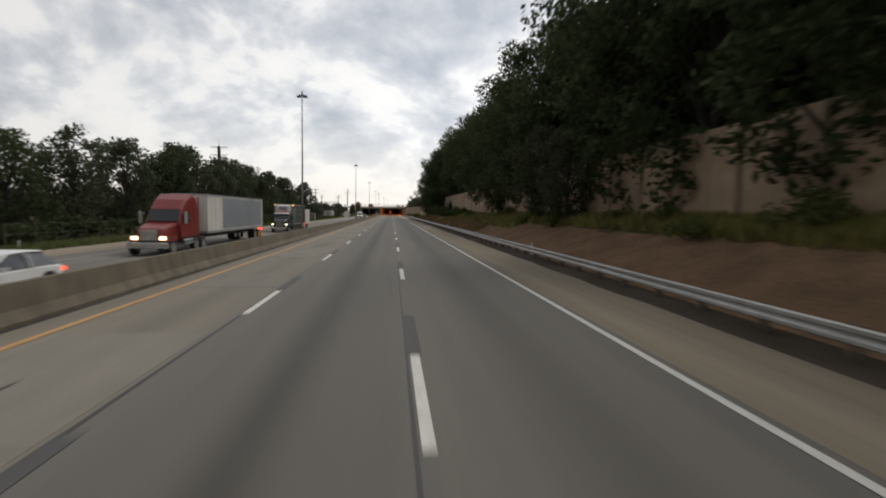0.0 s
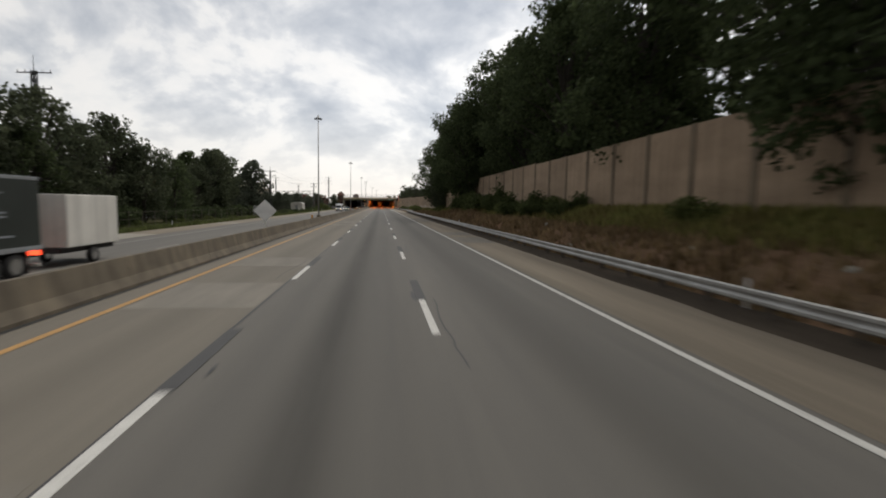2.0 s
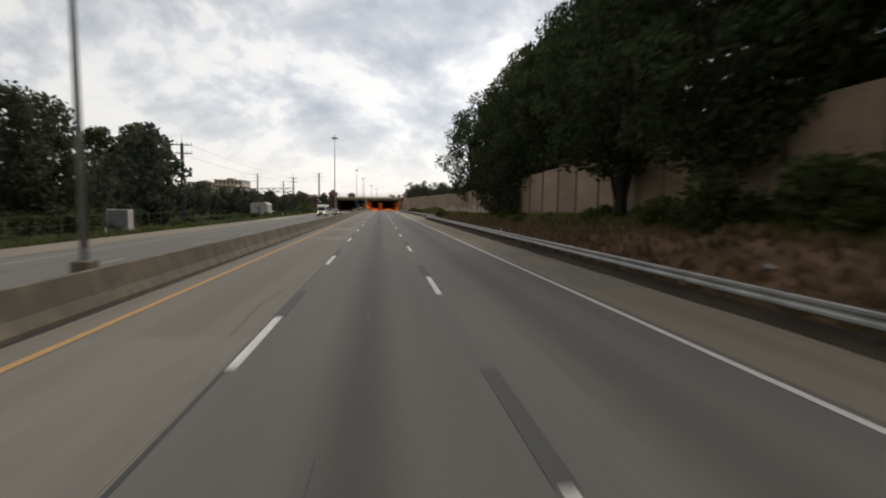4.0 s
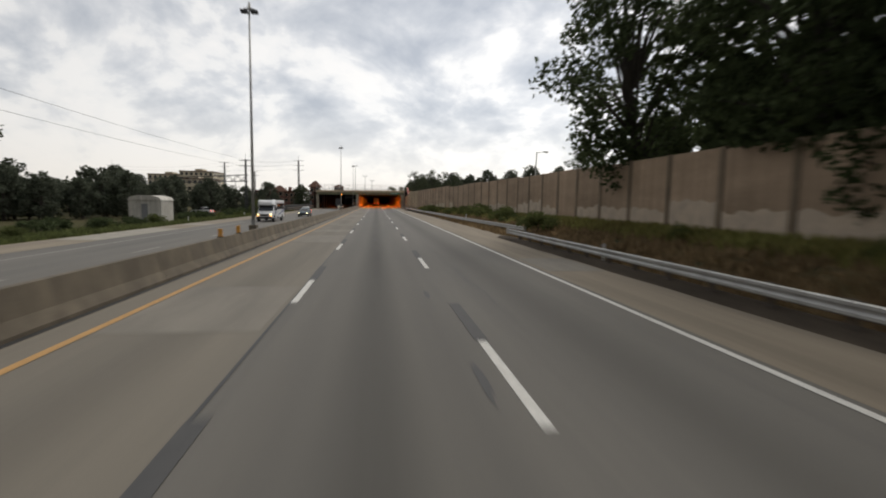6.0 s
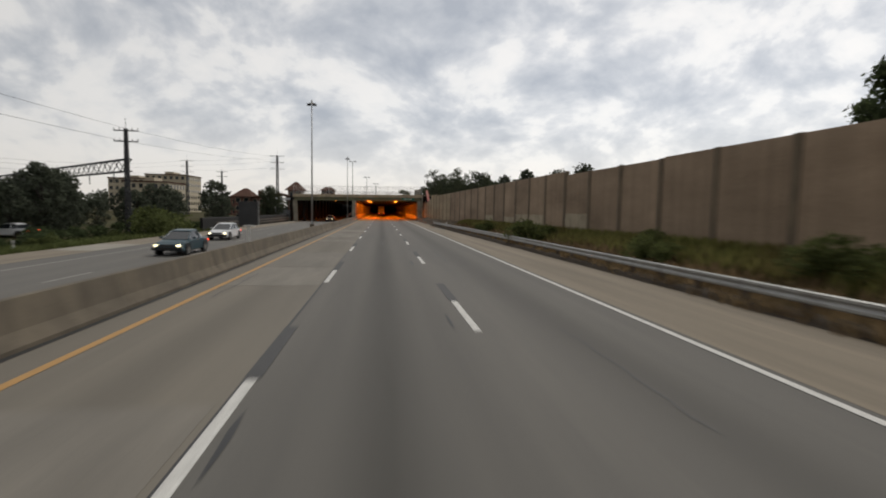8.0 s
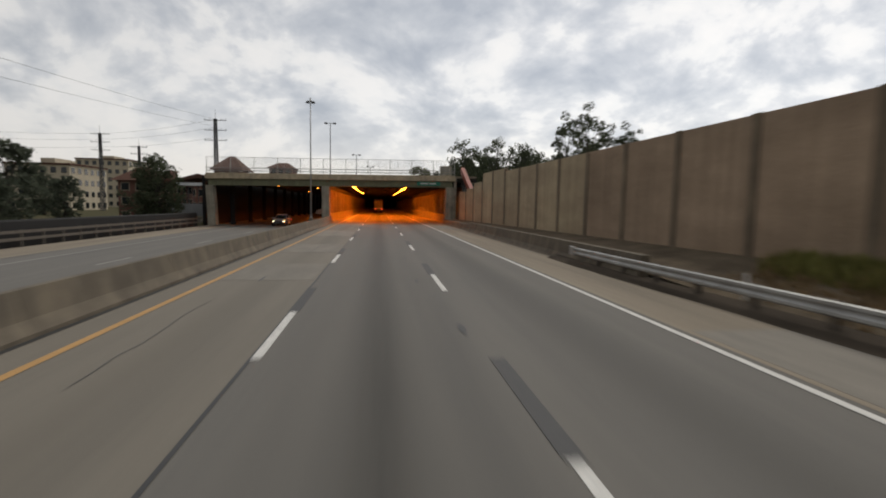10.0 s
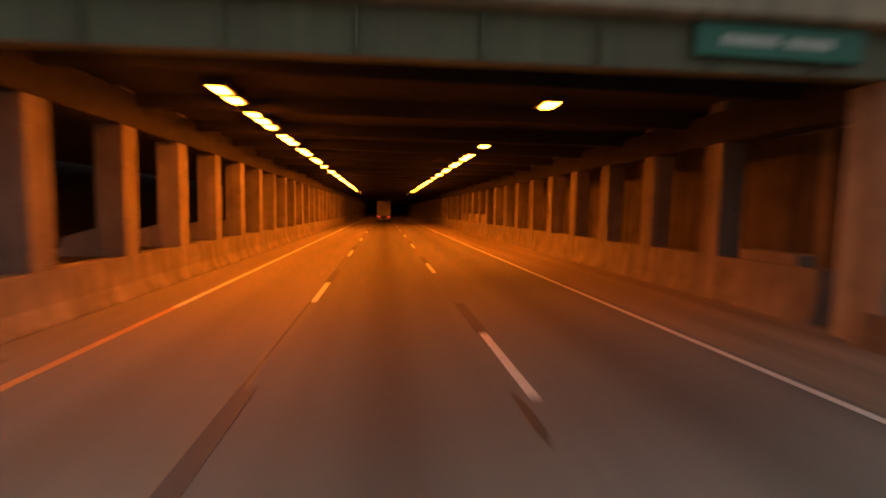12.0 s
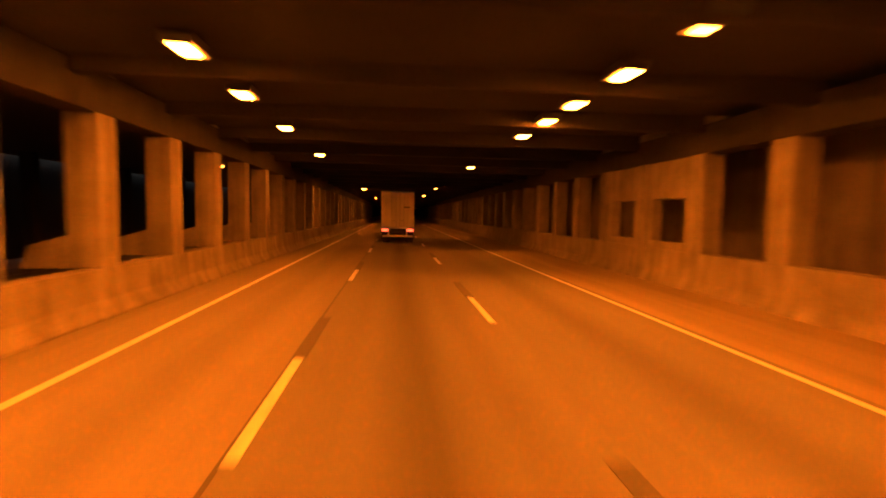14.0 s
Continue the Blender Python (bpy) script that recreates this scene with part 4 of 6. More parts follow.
def bush(name, size, seed, mat, label, leaf=0.09, n=1400, category="bush"):
    r = np.random.default_rng(seed)
    t = thing(name, pose(0, 0, -500), label, category, "bushes on the bank")
    cs = [(r.uniform(-1, 1) * size * 0.7, r.uniform(-1, 1) * size * 0.7, size * r.uniform(0.25, 0.75)) for _ in range(9)]
    rs = [size * r.uniform(0.3, 0.5) for _ in cs]
    v, f = leaf_cloud(cs, rs, [n // 9] * 9, leaf, seed=seed)
    bm = rods(*[((0, 0, -0.2), c, 0.035, 0.012) for c in cs], n=5)
    part("woody_base", bm, M_BARK, t)
    c = new("foliage", sheet_mesh("foliage", v.tolist(), f.tolist(), mat))
    c.parent = t
    return t


def plant(src, spots):
    for x, y, z, s, a in spots:
        copy_thing(src, pose(x, y, z, 0, 0, a) @ Matrix.Scale(s, 4))


BIG = [tree("broadleaf_tree", 17, 5.6, 11 + i, 0.165, M_LEAF, "tall dark broadleaf tree in full leaf behind the noise wall", clumps=70, density=215, low=0.18) for i in range(3)]
BACK = [tree("broadleaf_tree", 17, 5.8, 17 + i, 0.33, M_LEAF, "tall dark broadleaf tree standing back from the noise wall", clumps=60, density=110, low=0.14) for i in range(2)]
MIDS = [tree("broadleaf_tree", 11.5, 4.2, 31 + i, 0.20, (M_LEAF_B, M_LEAF_B, M_LEAF)[i], "dense dark green broadleaf tree beside the road", clumps=58, density=78, low=0.10, trunk=0.3) for i in range(3)]
SMALL = [tree("broadleaf_tree", 11.5, 4.4, 41 + i, 0.36, M_LEAF_HAZE, "distant broadleaf tree with haze painted into its leaf colour", clumps=46, density=44, low=0.10, trunk=0.3) for i in range(3)]
FEATHERY = tree("broadleaf_tree", 10, 3.4, 51, 0.15, M_LEAF_B, "feathery pale green tree behind the wall", clumps=42, density=70, low=0.3, trunk=0.2)
SLENDER = tree("broadleaf_tree", 10, 1.9, 52, 0.13, M_LEAF_B, "slender feathery young tree behind the noise wall", clumps=44, density=46, low=0.25, trunk=0.14)

spots = []
for k in range(34):
    y = -14 + k * 4.9 + rng.uniform(-1.2, 1.2)
    if y > 142 or y > 62 and k % 3 == 2:
        continue
    far = (k % 3) * 3.2
    spots.append(((19.6 if y < 85 else 20.5) + far + rng.uniform(-0.6, 1.0), y, 2.0, rng.uniform(1.02, 1.3) if y < 95 else rng.uniform(1.15, 1.4), rng.uniform(0, 360)))
for i, s in enumerate(spots):
    # a gap in the tall row
    if not 60.5 < s[1] < 71:
        plant(BIG[i % 3] if s[0] < 22.6 else BACK[i % 2], [s])
# the trees round the step in the wall and past it
for i, s in enumerate(((19.9, 150, 2, 1.12, 20), (22.5, 157, 2, 1.2, 80), (20.2, 164, 1.6, 1.1, 150), (23.0, 171, 1.6, 1.2, 230), (20.4, 178, 1.4, 1.15, 10), (24, 184, 1.4, 1.2, 60), (19.6, 189, 1.2, 1.1, 300), (23.0, 193.5, 1.2, 1.1, 120), (19.4, 202.5, 1.0, 1.14, 200))):
    plant(BIG[i % 3] if s[0] < 22 else BACK[i % 2], [s])
plant(MIDS[2], [(19.1, 177, 0.9, 0.95, 30), (19.3, 184.5, 0.8, 0.8, 130), (20.4, 212.5, 0.9, 0.58, 250)])
plant(MIDS[0], [(16.4, 172, 1.0, 0.75, 40), (16.6, 168.5, 1.0, 0.6, 140), (16.2, 42, 1.6, 0.7, 70), (16.3, 36, 1.6, 0.62, 190)])
plant(MIDS[2], [(19.2, 24, 2.0, 1.2, 15), (19.0, 31, 2.0, 1.15, 85), (18.9, 47, 2.0, 1.2, 200), (19.0, 55, 2.0, 1.1, 300), (18.8, 63, 2.0, 1.0, 40), (19.0, 16, 2.0, 1.2, 140), (18.7, 72, 2.0, 1.0, 260), (17.2, 63.5, 2.4, 0.6, 20), (17.6, 57, 3.6, 0.5, 120), (17.7, 50, 3.8, 0.5, 240), (17.6, 46, 3.4, 0.6, 10)])
plant(BIG[1], [(16.2, 134, 1.7, 0.95, 30), (16.7, 143, 1.7, 1.05, 200)])
plant(BACK[0], [(66, 273, 1, 1.3, 10), (74, 264, 1, 1.7, 90), (73, 286, 1, 1.45, 170), (84, 268, 1, 1.95, 250), (94, 262, 1, 2.0, 310)])
plant(BACK[1], [(-55.5, 240, LOW, 1.22, 40), (-67, 245, LOW, 1.2, 160), (-63, 251, LOW, 1.1, 280)])
plant(MIDS[1], [(-24.5, 346, LOW, 0.74, 0), (-24.3, 346.9, LOW, 0.72, 130)])
plant(MIDS[0], [(-31, 82, LOW, 1.15, 10), (-32, 88, LOW, 1.18, 150), (-33, 127, LOW, 1.22, 60), (-32, 104, LOW, 1.18, 210), (-31, 111, LOW, 1.2, 300), (-33, 166, LOW, 1.2, 30), (-34, 172, LOW, 1.22, 130), (-35, 133, LOW, 1.1, 220)])
plant(FEATHERY, [(18.5, 150, 2.6, 1.1, 20), (16.8, 341, 0.5, 0.5, 250), (15.4, 338, 0.5, 0.45, 70), (18.3, 380, 0, 1.45, 70), (22.5, 390, 0, 1.4, 10), (26, 384, 0, 1.55, 200), (32, 386, 0, 1.5, 300), (37, 388, 0, 1.35, 20)])
plant(SLENDER, [(16.4, 321.4, 1.0, 0.84, 10), (16.3, 317.9, 1.0, 0.83, 130), (16.5, 315.2, 1.0, 0.66, 260), (17.6, 314.4, 1.0, 0.66, 20)])
plant(SMALL[1], [(21, 412, 0, 1.1, 0), (23, 402, 0, 1.1, 90), (28, 398, 0, 1.15, 200), (38, 402, 0, 1.35, 40), (47, 404, 0, 1.3, 300), (56, 404, 0, 1.5, 120), (66, 400, 0, 1.5, 30), (78, 402, 0, 1.7, 220), (92, 404, 0, 1.7, 310)])

for i in range(26):
    plant(SMALL[i % 3], [(19 + 3.3 * i + rng.uniform(-1.5, 1.5), rng.uniform(404, 440), 0, rng.uniform(1.0, 1.25) + 0.004 * i, rng.uniform(0, 360))])

# the wood on the far side of the opposite carriageway
for i in range(27):
    y = 8 + i * 5.0 + rng.uniform(-1.5, 1.5)
    plant(MIDS[i % 3], [(-30.5 - (i % 2) * 5.5 + rng.uniform(-1, 1), y, LOW, rng.uniform(0.82, 1.08), rng.uniform(0, 360))])
for i in range(13):
    y = 134 + i * 3.0 + rng.uniform(-1, 1)
    if not 139 < y < 149:
        plant(MIDS[i % 3], [(-33 - (i % 3) * 4 + rng.uniform(-1, 1), y, LOW, rng.uniform(0.7, 1.08), rng.uniform(0, 360))])
for i, (x, y, s) in enumerate(((-30, 186, 1.0), (-33, 192, 0.85), (-46, 205, 0.75), (-52, 222, 0.7), (-60, 238, 0.7), (-48, 246, 0.6), (-66, 262, 0.8), (-54, 275, 0.7), (-44, 290, 0.55), (-62, 300, 0.8), (-36, 318, 0.55), (-70, 320, 0.85), (-30, 330, 0.42), (-33, 336, 0.7), (-48, 340, 0.6), (-80, 350, 0.8), (-40, 356, 0.5), (-92, 380, 0.9), (-60, 384, 0.6), (-105, 400, 1.0), (-24, 404, 0.55), (-30, 412, 0.5), (-120, 430, 1.1), (-135, 450, 1.1))):
    plant(SMALL[(i + 1) % 3], [(x, y, LOW, s * 1.12, i * 47)])

for i in range(15):
    plant(SMALL[i % 3], [(-33.5 - 9 * rng.random(), 254 + 3.2 * i, LOW, rng.uniform(0.45, 0.66), rng.uniform(0, 360))])
for i in range(16):
    plant(SMALL[i % 3], [(-37 - 14 * rng.random(), 238 + 4.2 * i, LOW, rng.uniform(0.46, 0.62), rng.uniform(0, 360))])
# low scrub and small trees over the railway land
for i in range(46):
    x, y = -34 - 55 * rng.random(), 205 + 140 * rng.random()
    if -62 < x < -40 and 195 < y < 240 or -34 < x and 230 < y < 255:
        continue
    plant(SMALL[i % 3], [(x, y, LOW, rng.uniform(0.32, 0.55), rng.uniform(0, 360))])

# far woods, one mass of foliage, with the haze of distance in its colour
wr = np.random.default_rng(19)
wc = [(float(wr.uniform(-420, -60)), float(wr.uniform(560, 640)), float(wr.uniform(2, 9))) for _ in range(150)] + [(float(wr.uniform(24, 260)), float(wr.uniform(440, 520)), float(wr.uniform(3, 13))) for _ in range(110)] + [(float(wr.uniform(-260, -90)), float(wr.uniform(150, 400)), float(wr.uniform(2, 6))) for _ in range(110)]
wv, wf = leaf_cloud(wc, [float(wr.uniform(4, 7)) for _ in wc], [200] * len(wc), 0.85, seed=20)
tagged(new("far_woods", sheet_mesh("far_woods", wv.tolist(), wf.tolist(), M_LEAF_HAZE)), "distant woods on the horizon, greyed by painted haze", "woods", kind="stuff")

# bushes and vines on the bank
BUSHES = [bush("bush", 1.5, 71, M_BUSH, "leafy green bush on the roadside bank"), bush("bush", 1.2, 72, M_BUSH, "low green bush on the roadside bank")]
for i in range(46):
    y = -6 + i * 5.1 + rng.uniform(-2, 2)
    if y > 185 and i % 3 or 50 < y < 94 and i % 4:
        continue
    w = wall_x(y)
    x = w - rng.uniform(1.0, 2.6)
    s = rng.uniform(0.6, 1.15) * (0.7 if y > 190 else 1)
    plant(BUSHES[i % 2], [(x, y, land(x, y) - 0.05, s, rng.uniform(0, 360))])
for i in range(6):
    y = 206 + i * 14 + rng.uniform(-1, 1)
    x = wall_x(y) - rng.uniform(2.2, 4.0)
    plant(BUSHES[i % 2], [(x, y, land(x, y) - 0.05, rng.uniform(0.7, 1.25), rng.uniform(0, 360))])
for i in range(20):
    y = 120 + i * 11.5
    x = -21.4 - rng.uniform(0.5, 5)
    plant(BUSHES[i % 2], [(x, y, land(x, y) - 0.05, rng.uniform(0.6, 1.1), rng.uniform(0, 360))])
for i in range(3):
    y = 222 + i * 9 + rng.uniform(-1, 1)
    x = wall_x(y) - rng.uniform(2.0, 3.2)
    plant(BUSHES[i % 2], [(x, y, land(x, y) - 0.1, rng.uniform(0.8, 1.1), rng.uniform(0, 360))])
THICKET = [bush("bush", 2.0, 73, M_THICKET, "dense dark green thicket below the noise wall", leaf=0.11, n=3400), bush("bush", 1.7, 74, M_THICKET, "low dark green thicket on the bank", leaf=0.11, n=2800)]
for i, (y, off, k) in enumerate(((92, 1.6, 0.8), (96, 2.8, 0.75), (99, 1.5, 0.95), (101.5, 3.0, 0.85), (104, 1.6, 1.0), (111, 1.7, 1.0), (118, 1.6, 1.6), (119.2, 1.9, 1.2), (124, 1.6, 0.9), (128, 1.5, 1.5), (132, 1.9, 1.2), (211, 3.0, 0.5), (217.5, 3.0, 0.5), (226, 2.0, 0.45))):
    x = wall_x(y) - off
    plant(THICKET[i % 2], [(x, y, land(x, y) - 0.1, k, i * 61)])
for y, off, k in ((219.6, 3.0, 1.1), (221.5, 2.4, 0.9), (228, 2.7, 1.05), (230.5, 2.3, 0.85), (249, 2.2, 0.8), (263, 2.0, 0.75)):
    x = wall_x(y) - off
    plant(BUSHES[0], [(x, y, land(x, y) - 0.08, k, y * 17)])
plant(BUSHES[0], [(7.6, PORTAL + 3.4, 6.3, 1.0, 30), (8.3, PORTAL + 4.2, 6.3, 0.7, 120)])
plant(BUSHES[0], [(-23.4, 287, -0.95, 2.2, 20), (-25, 292, -1.1, 2.1, 80), (-22.4, 283, -0.9, 1.6, 160)])


def lump(name, x, y, w, h, mat, label, category, group, seed):
    """A low uneven heap lying on the bank."""
    z = land(x, y)
    o = thing(name, pose(x, y, z, 0, 0, seed * 37), label, category, group)
    bm = bmesh.new()
    bmesh.ops.create_icosphere(bm, subdivisions=3, radius=1.0)
    for v in bm.verts:
        k = 1 + 0.45 * noise.noise(v.co * 1.6 + Vector((seed * 3.1, 0, 0))) + 0.18 * noise.noise(v.co * 4.5 + Vector((0, seed, 0)))
        v.co = Vector((v.co.x * w * k, v.co.y * w * 1.3 * k, v.co.z * h * k))
    part("mass", bm, mat, o, smooth=True)


for i in range(14):
    y = 52 + i * 5.8 + rng.uniform(-2, 2)
    lump("rock", 12.1 + rng.uniform(0, 1.8), y, rng.uniform(0.1, 0.24), rng.uniform(0.08, 0.16), M_PALE_SLAB, "pale broken stone lying on the earth bank", "rock", "stones on the bank", i + 30)


def tufts(name, count, place, height, mat, label, seed):
    r = np.random.default_rng(seed)
    V, Fc = [], []
    for _ in range(count):
        x, y = place(r)
        z = land(x, y)
        for _ in range(4):
            a = r.uniform(0, 2 * math.pi)
            h = height * r.uniform(0.5, 1.4)
            w = 0.05 + 0.06 * r.random()
            dx, dy = math.cos(a), math.sin(a)
            px, py = x + r.normal() * 0.12, y + r.normal() * 0.12
            b = len(V)
            V += [(px - dy * w, py + dx * w, z - 0.03), (px + dy * w, py - dx * w, z - 0.03), (px + dx * h * 0.5, py + dy * h * 0.5, z + h)]
            Fc.append((b, b + 1, b + 2))
    o = new(name, sheet_mesh(name, V, Fc, mat))
    return tagged(o, label, "grass", kind="stuff")


def on_bank(r):
    y = r.uniform(-20, 298)
    w = wall_x(y)
    deep = 0.35 if y < 45 else 0.55 if y < 140 else 0.4 if y < 215 else 0.62
    return w - (w - 12.2) * r.random() ** 1.5 * deep - 0.2, y


def bank_low(r):
    y = r.uniform(55, 150) if r.random() < 0.34 else r.uniform(150, 298)
    w = wall_x(y)
    return 11.2 + (w - 11.6) * r.random() ** 1.3 * 0.8, y


tufts("bank_grass", 26000, on_bank, 0.5, M_GRASS, "rough green grass on the bank below the wall", 5)
tufts("bank_dry_grass", 13000, bank_low, 0.34, M_DRY, "dry straw-coloured grass on the bank", 6)
tufts("verge_grass", 13000, lambda r: (-20.0 - 9 * r.random() ** 1.4, r.uniform(20, 305)), 0.40, M_BUSH, "rough green grass beside the opposite shoulder", 8)

# sources of the copies are set aside
UNDER = [bush("bush", 1.9, 75, M_LEAF, "dark leafy undergrowth at the foot of the trees", leaf=0.17, n=800)]
for i in range(40):
    y = 10 + i * 4.7 + rng.uniform(-1, 1)
    x = -27.2 - rng.uniform(0, 3.5)
    plant(UNDER[0], [(x, y, land(x, y) - 0.1, rng.uniform(1.0, 1.5), rng.uniform(0, 360))])
for i in range(34):
    y = 196 + i * 3.4 + rng.uniform(-1, 1)
    x = -25.2 - rng.uniform(0, 4.0)
    if math.hypot(x + 27.4, y - 239.5) > 4.6:
        plant(UNDER[0], [(x, y, land(x, y) - 0.1, rng.uniform(0.45, 0.85), rng.uniform(0, 360))])
for src in UNDER + THICKET + BIG + BACK + MIDS + SMALL + [FEATHERY, SLENDER] + BUSHES:
    for o in (*src.children_recursive, src):
        bpy.data.objects.remove(o)

# ---- railway masts, wires and buildings beyond the opposite carriageway ----


def mast(x, y, h, arms=2, turn=0, label="dark steel railway mast with crossarms", gauge=0.23):
    gauge = gauge * h / 11
    h += 0.3 - LOW
    m = thing("railway_mast", pose(x, y, LOW, 0, 0, turn), label, "utility pole", "railway masts")
    for sx in (-1, 1):
        for sy in (-1, 1):
            part("leg", rods(((sx * gauge, sy * gauge, 0), (sx * gauge * 0.5, sy * gauge * 0.5, h), 0.004 * h + 0.025), n=5), M_DARK_STEEL, m)
    lattice = bmesh.new()
    thin = 0.0024 * h + 0.010
    steps = int(h / 0.75)
    for i in range(steps):
        za, zb = i * h / steps, (i + 1) * h / steps
        ga, gb = gauge * (1 - 0.5 * za / h), gauge * (1 - 0.5 * zb / h)
        s = 1 if i % 2 else -1
        for sy in (-1, 1):
            rod(lattice, (-s * ga, sy * ga, za), (s * gb, sy * gb, zb), thin, n=4, caps=False)
            rod(lattice, (sy * ga, -s * ga, za), (sy * gb, s * gb, zb), thin, n=4, caps=False)
    part("lattice", lattice, M_DARK_STEEL, m)
    for i in range(arms):
        z = h - 0.25 - i * h * 0.10
        w = h * 0.11
        part("crossarm", boxes((-w, w, -0.06, 0.06, z - 0.06, z + 0.06)), M_DARK_STEEL, m)
        for sx in (-0.95, -0.5, 0.5, 0.95):
            part("insulator", rods(((sx * w, 0, z + 0.06), (sx * w, 0, z + 0.36), 0.05, 0.035), n=6), M_DARK_STEEL, m)
    part("spike", rods(((0, 0, h), (0, 0, h + h * 0.10), 0.04, 0.02), n=5), M_DARK_STEEL, m)
    return m


MASTS = ((-38, 122, 17), (-25.5, 187, 10.2), (-28.5, 290.5, 11.2), (-32.5, 394, 19.5))
for i, (x, y, h) in enumerate(MASTS):
    mast(x, y, h, 3 if h > 15 else 2, turn=(-6, 4, 0, -5)[i])
mast(-86, 348, 12.5, 2)
mast(-75, 432, 20.5, 3)
mast(-55, 410, 15.0, 2)
mast(-48, 200, 9.5, 2)
gantry = thing("railway_gantry", pose(-86, 348, 6.5, 0, 0, -45), "dark lattice steel railway gantry beam between two masts", "gantry")
lat = bmesh.new()
SPAN, DEEP = 81.3, 1.45
for i in range(40):
    xa, xb = i * SPAN / 40, (i + 1) * SPAN / 40
    rod(lat, (xa, 0, 0 if i % 2 else DEEP), (xb, 0, DEEP if i % 2 else 0), 0.055, n=4, caps=False)
    rod(lat, (xa, 0.5, 0 if i % 2 else DEEP), (xb, 0.5, DEEP if i % 2 else 0), 0.05, n=4, caps=False)
part("bracing", lat, M_DARK_STEEL, gantry)
for z in (0, DEEP):
    for y in (0, 0.5):
        part("chord", rods(((0, y, z), (SPAN, y, z), 0.085), n=5), M_DARK_STEEL, gantry)
for i in range(6):
    part("hanger", rods(((SPAN - 5 - i * 9, 0.25, -1.3), (SPAN - 5 - i * 9, 0.25, 0), 0.06), n=5), M_DARK_STEEL, gantry)


def wire(name, p0, p1, sag, r=0.022):
    bm = bmesh.new()
    p0, p1 = Vector(p0), Vector(p1)
    pts = [p0.lerp(p1, i / 12) - Vector((0, 0, sag * 4 * (i / 12) * (1 - i / 12))) for i in range(13)]
    tube(bm, pts, r)
    return tagged(part(name, bm, M_DARK_STEEL), "thin dark overhead wire strung between railway masts", "cable", "overhead wires")


for a, b in zip(MASTS[1:], MASTS[2:]):
    for z, off in ((0.1, 0.9), (-1.1, -0.6)):
        wire("overhead_wire", (a[0] + off, a[1], a[2] + z), (b[0] + off, b[1], b[2] + z), 0.7, 0.016)
for z in (0.2, -1.4, -3.5):
    wire("overhead_wire", (-75, 432, 20.5 + z), (-32.5, 394, 19.5 + z), 0.6, 0.02)
    wire("overhead_wire", (-86, 348, 12.5 + z * 0.6), (-75, 432, 20.5 + z), 1.4, 0.02)


def facade_building(name, x0, x1, y0, y1, h, floors, bays, wall_mat, label, roof="flat", glass_mat=M_GLASS):
    h += 0.2 - LOW
    b = thing(name, pose((x0 + x1) / 2, y0, LOW - 0.05), label, "building")
    w, d = (x1 - x0) / 2, y1 - y0
    part("wall", boxes((-w, w, 0, d, 0, h)), wall_mat, b)
    if roof == "flat":
        part("roof", boxes((-w - 0.3, w + 0.3, -0.3, d + 0.3, h, h + 0.5)), M_ROOF, b)
        part("roof_plant", boxes((-w * 0.3, w * 0.15, d * 0.3, d * 0.7, h + 0.5, h + 2.2)), wall_mat, b)
    elif roof == "hip":
        bm = bmesh.new()
        e = 0.8
        vs = [bm.verts.new(p) for p in ((-w - e, -e, h), (w + e, -e, h), (w + e, d + e, h), (-w - e, d + e, h), (-w * 0.25, d / 2, h + 2.4), (w * 0.25, d / 2, h + 2.4))]
        for q in ((0, 1, 5, 4), (1, 2, 5), (2, 3, 4, 5), (3, 0, 4), (3, 2, 1, 0)):
            bm.faces.new([vs[i] for i in q])
        part("roof", bm, M_ROOF, b)
    elif roof == "gable":
        part("roof", prisms([(-w - 0.5, h - 0.1), (0, h + w * 0.8), (w + 0.5, h - 0.1), (w + 0.3, h - 0.35), (0, h + w * 0.8 - 0.35), (-w - 0.3, h - 0.35)], -0.4, d + 0.4), M_ROOF, b)
        part("gable", prisms([(-w, h), (0, h + w * 0.78), (w, h)], 0.002, d - 0.002), wall_mat, b)
    fh = h / floors
    for k in range(floors):
        for i in range(bays):
            cx = -w + (i + 0.5) * 2 * w / bays
            ww = 2 * w / bays * 0.26
            z0, z1 = k * fh + fh * 0.32, k * fh + fh * 0.82
            win = part("window", boxes((cx - ww - 0.08, cx + ww + 0.08, -0.05, 0.01, z0 - 0.08, z1 + 0.08)), M_CREAM, b)
            part("pane", boxes((cx - ww, cx + ww, -0.062, -0.0505, z0, z1)), glass_mat, win)
    side = max(2, int(bays * d / (2 * w)))
    for k in range(floors):
        for i in range(side):
            cy = (i + 0.5) * d / side
            ww = d / side * 0.26
            z0, z1 = k * fh + fh * 0.32, k * fh + fh * 0.82
            win = part("window", boxes((w - 0.01, w + 0.05, cy - ww - 0.08, cy + ww + 0.08, z0 - 0.08, z1 + 0.08)), M_CREAM, b)
            part("pane", boxes((w + 0.0505, w + 0.062, cy - ww, cy + ww, z0, z1)), glass_mat, win)
    return b


facade_building("apartment_block", -150, -128, 520, 545, 17.5, 5, 7, M_CREAM, "cream rendered apartment block with rows of windows")
facade_building("apartment_block", -127, -106, 512, 535, 19.5, 6, 7, M_CREAM, "taller cream apartment block with a flat roof")
facade_building("brick_pavilion", -24.1, -20.6, 367, 373, 7.4, 3, 2, M_BRICK, "red-brown brick pavilion with a hipped roof", "hip")
facade_building("brick_pavilion", -38.2, -34.0, 366, 374, 5.3, 3, 2, M_BRICK, "red-brown brick station house with a hipped roof", "hip")
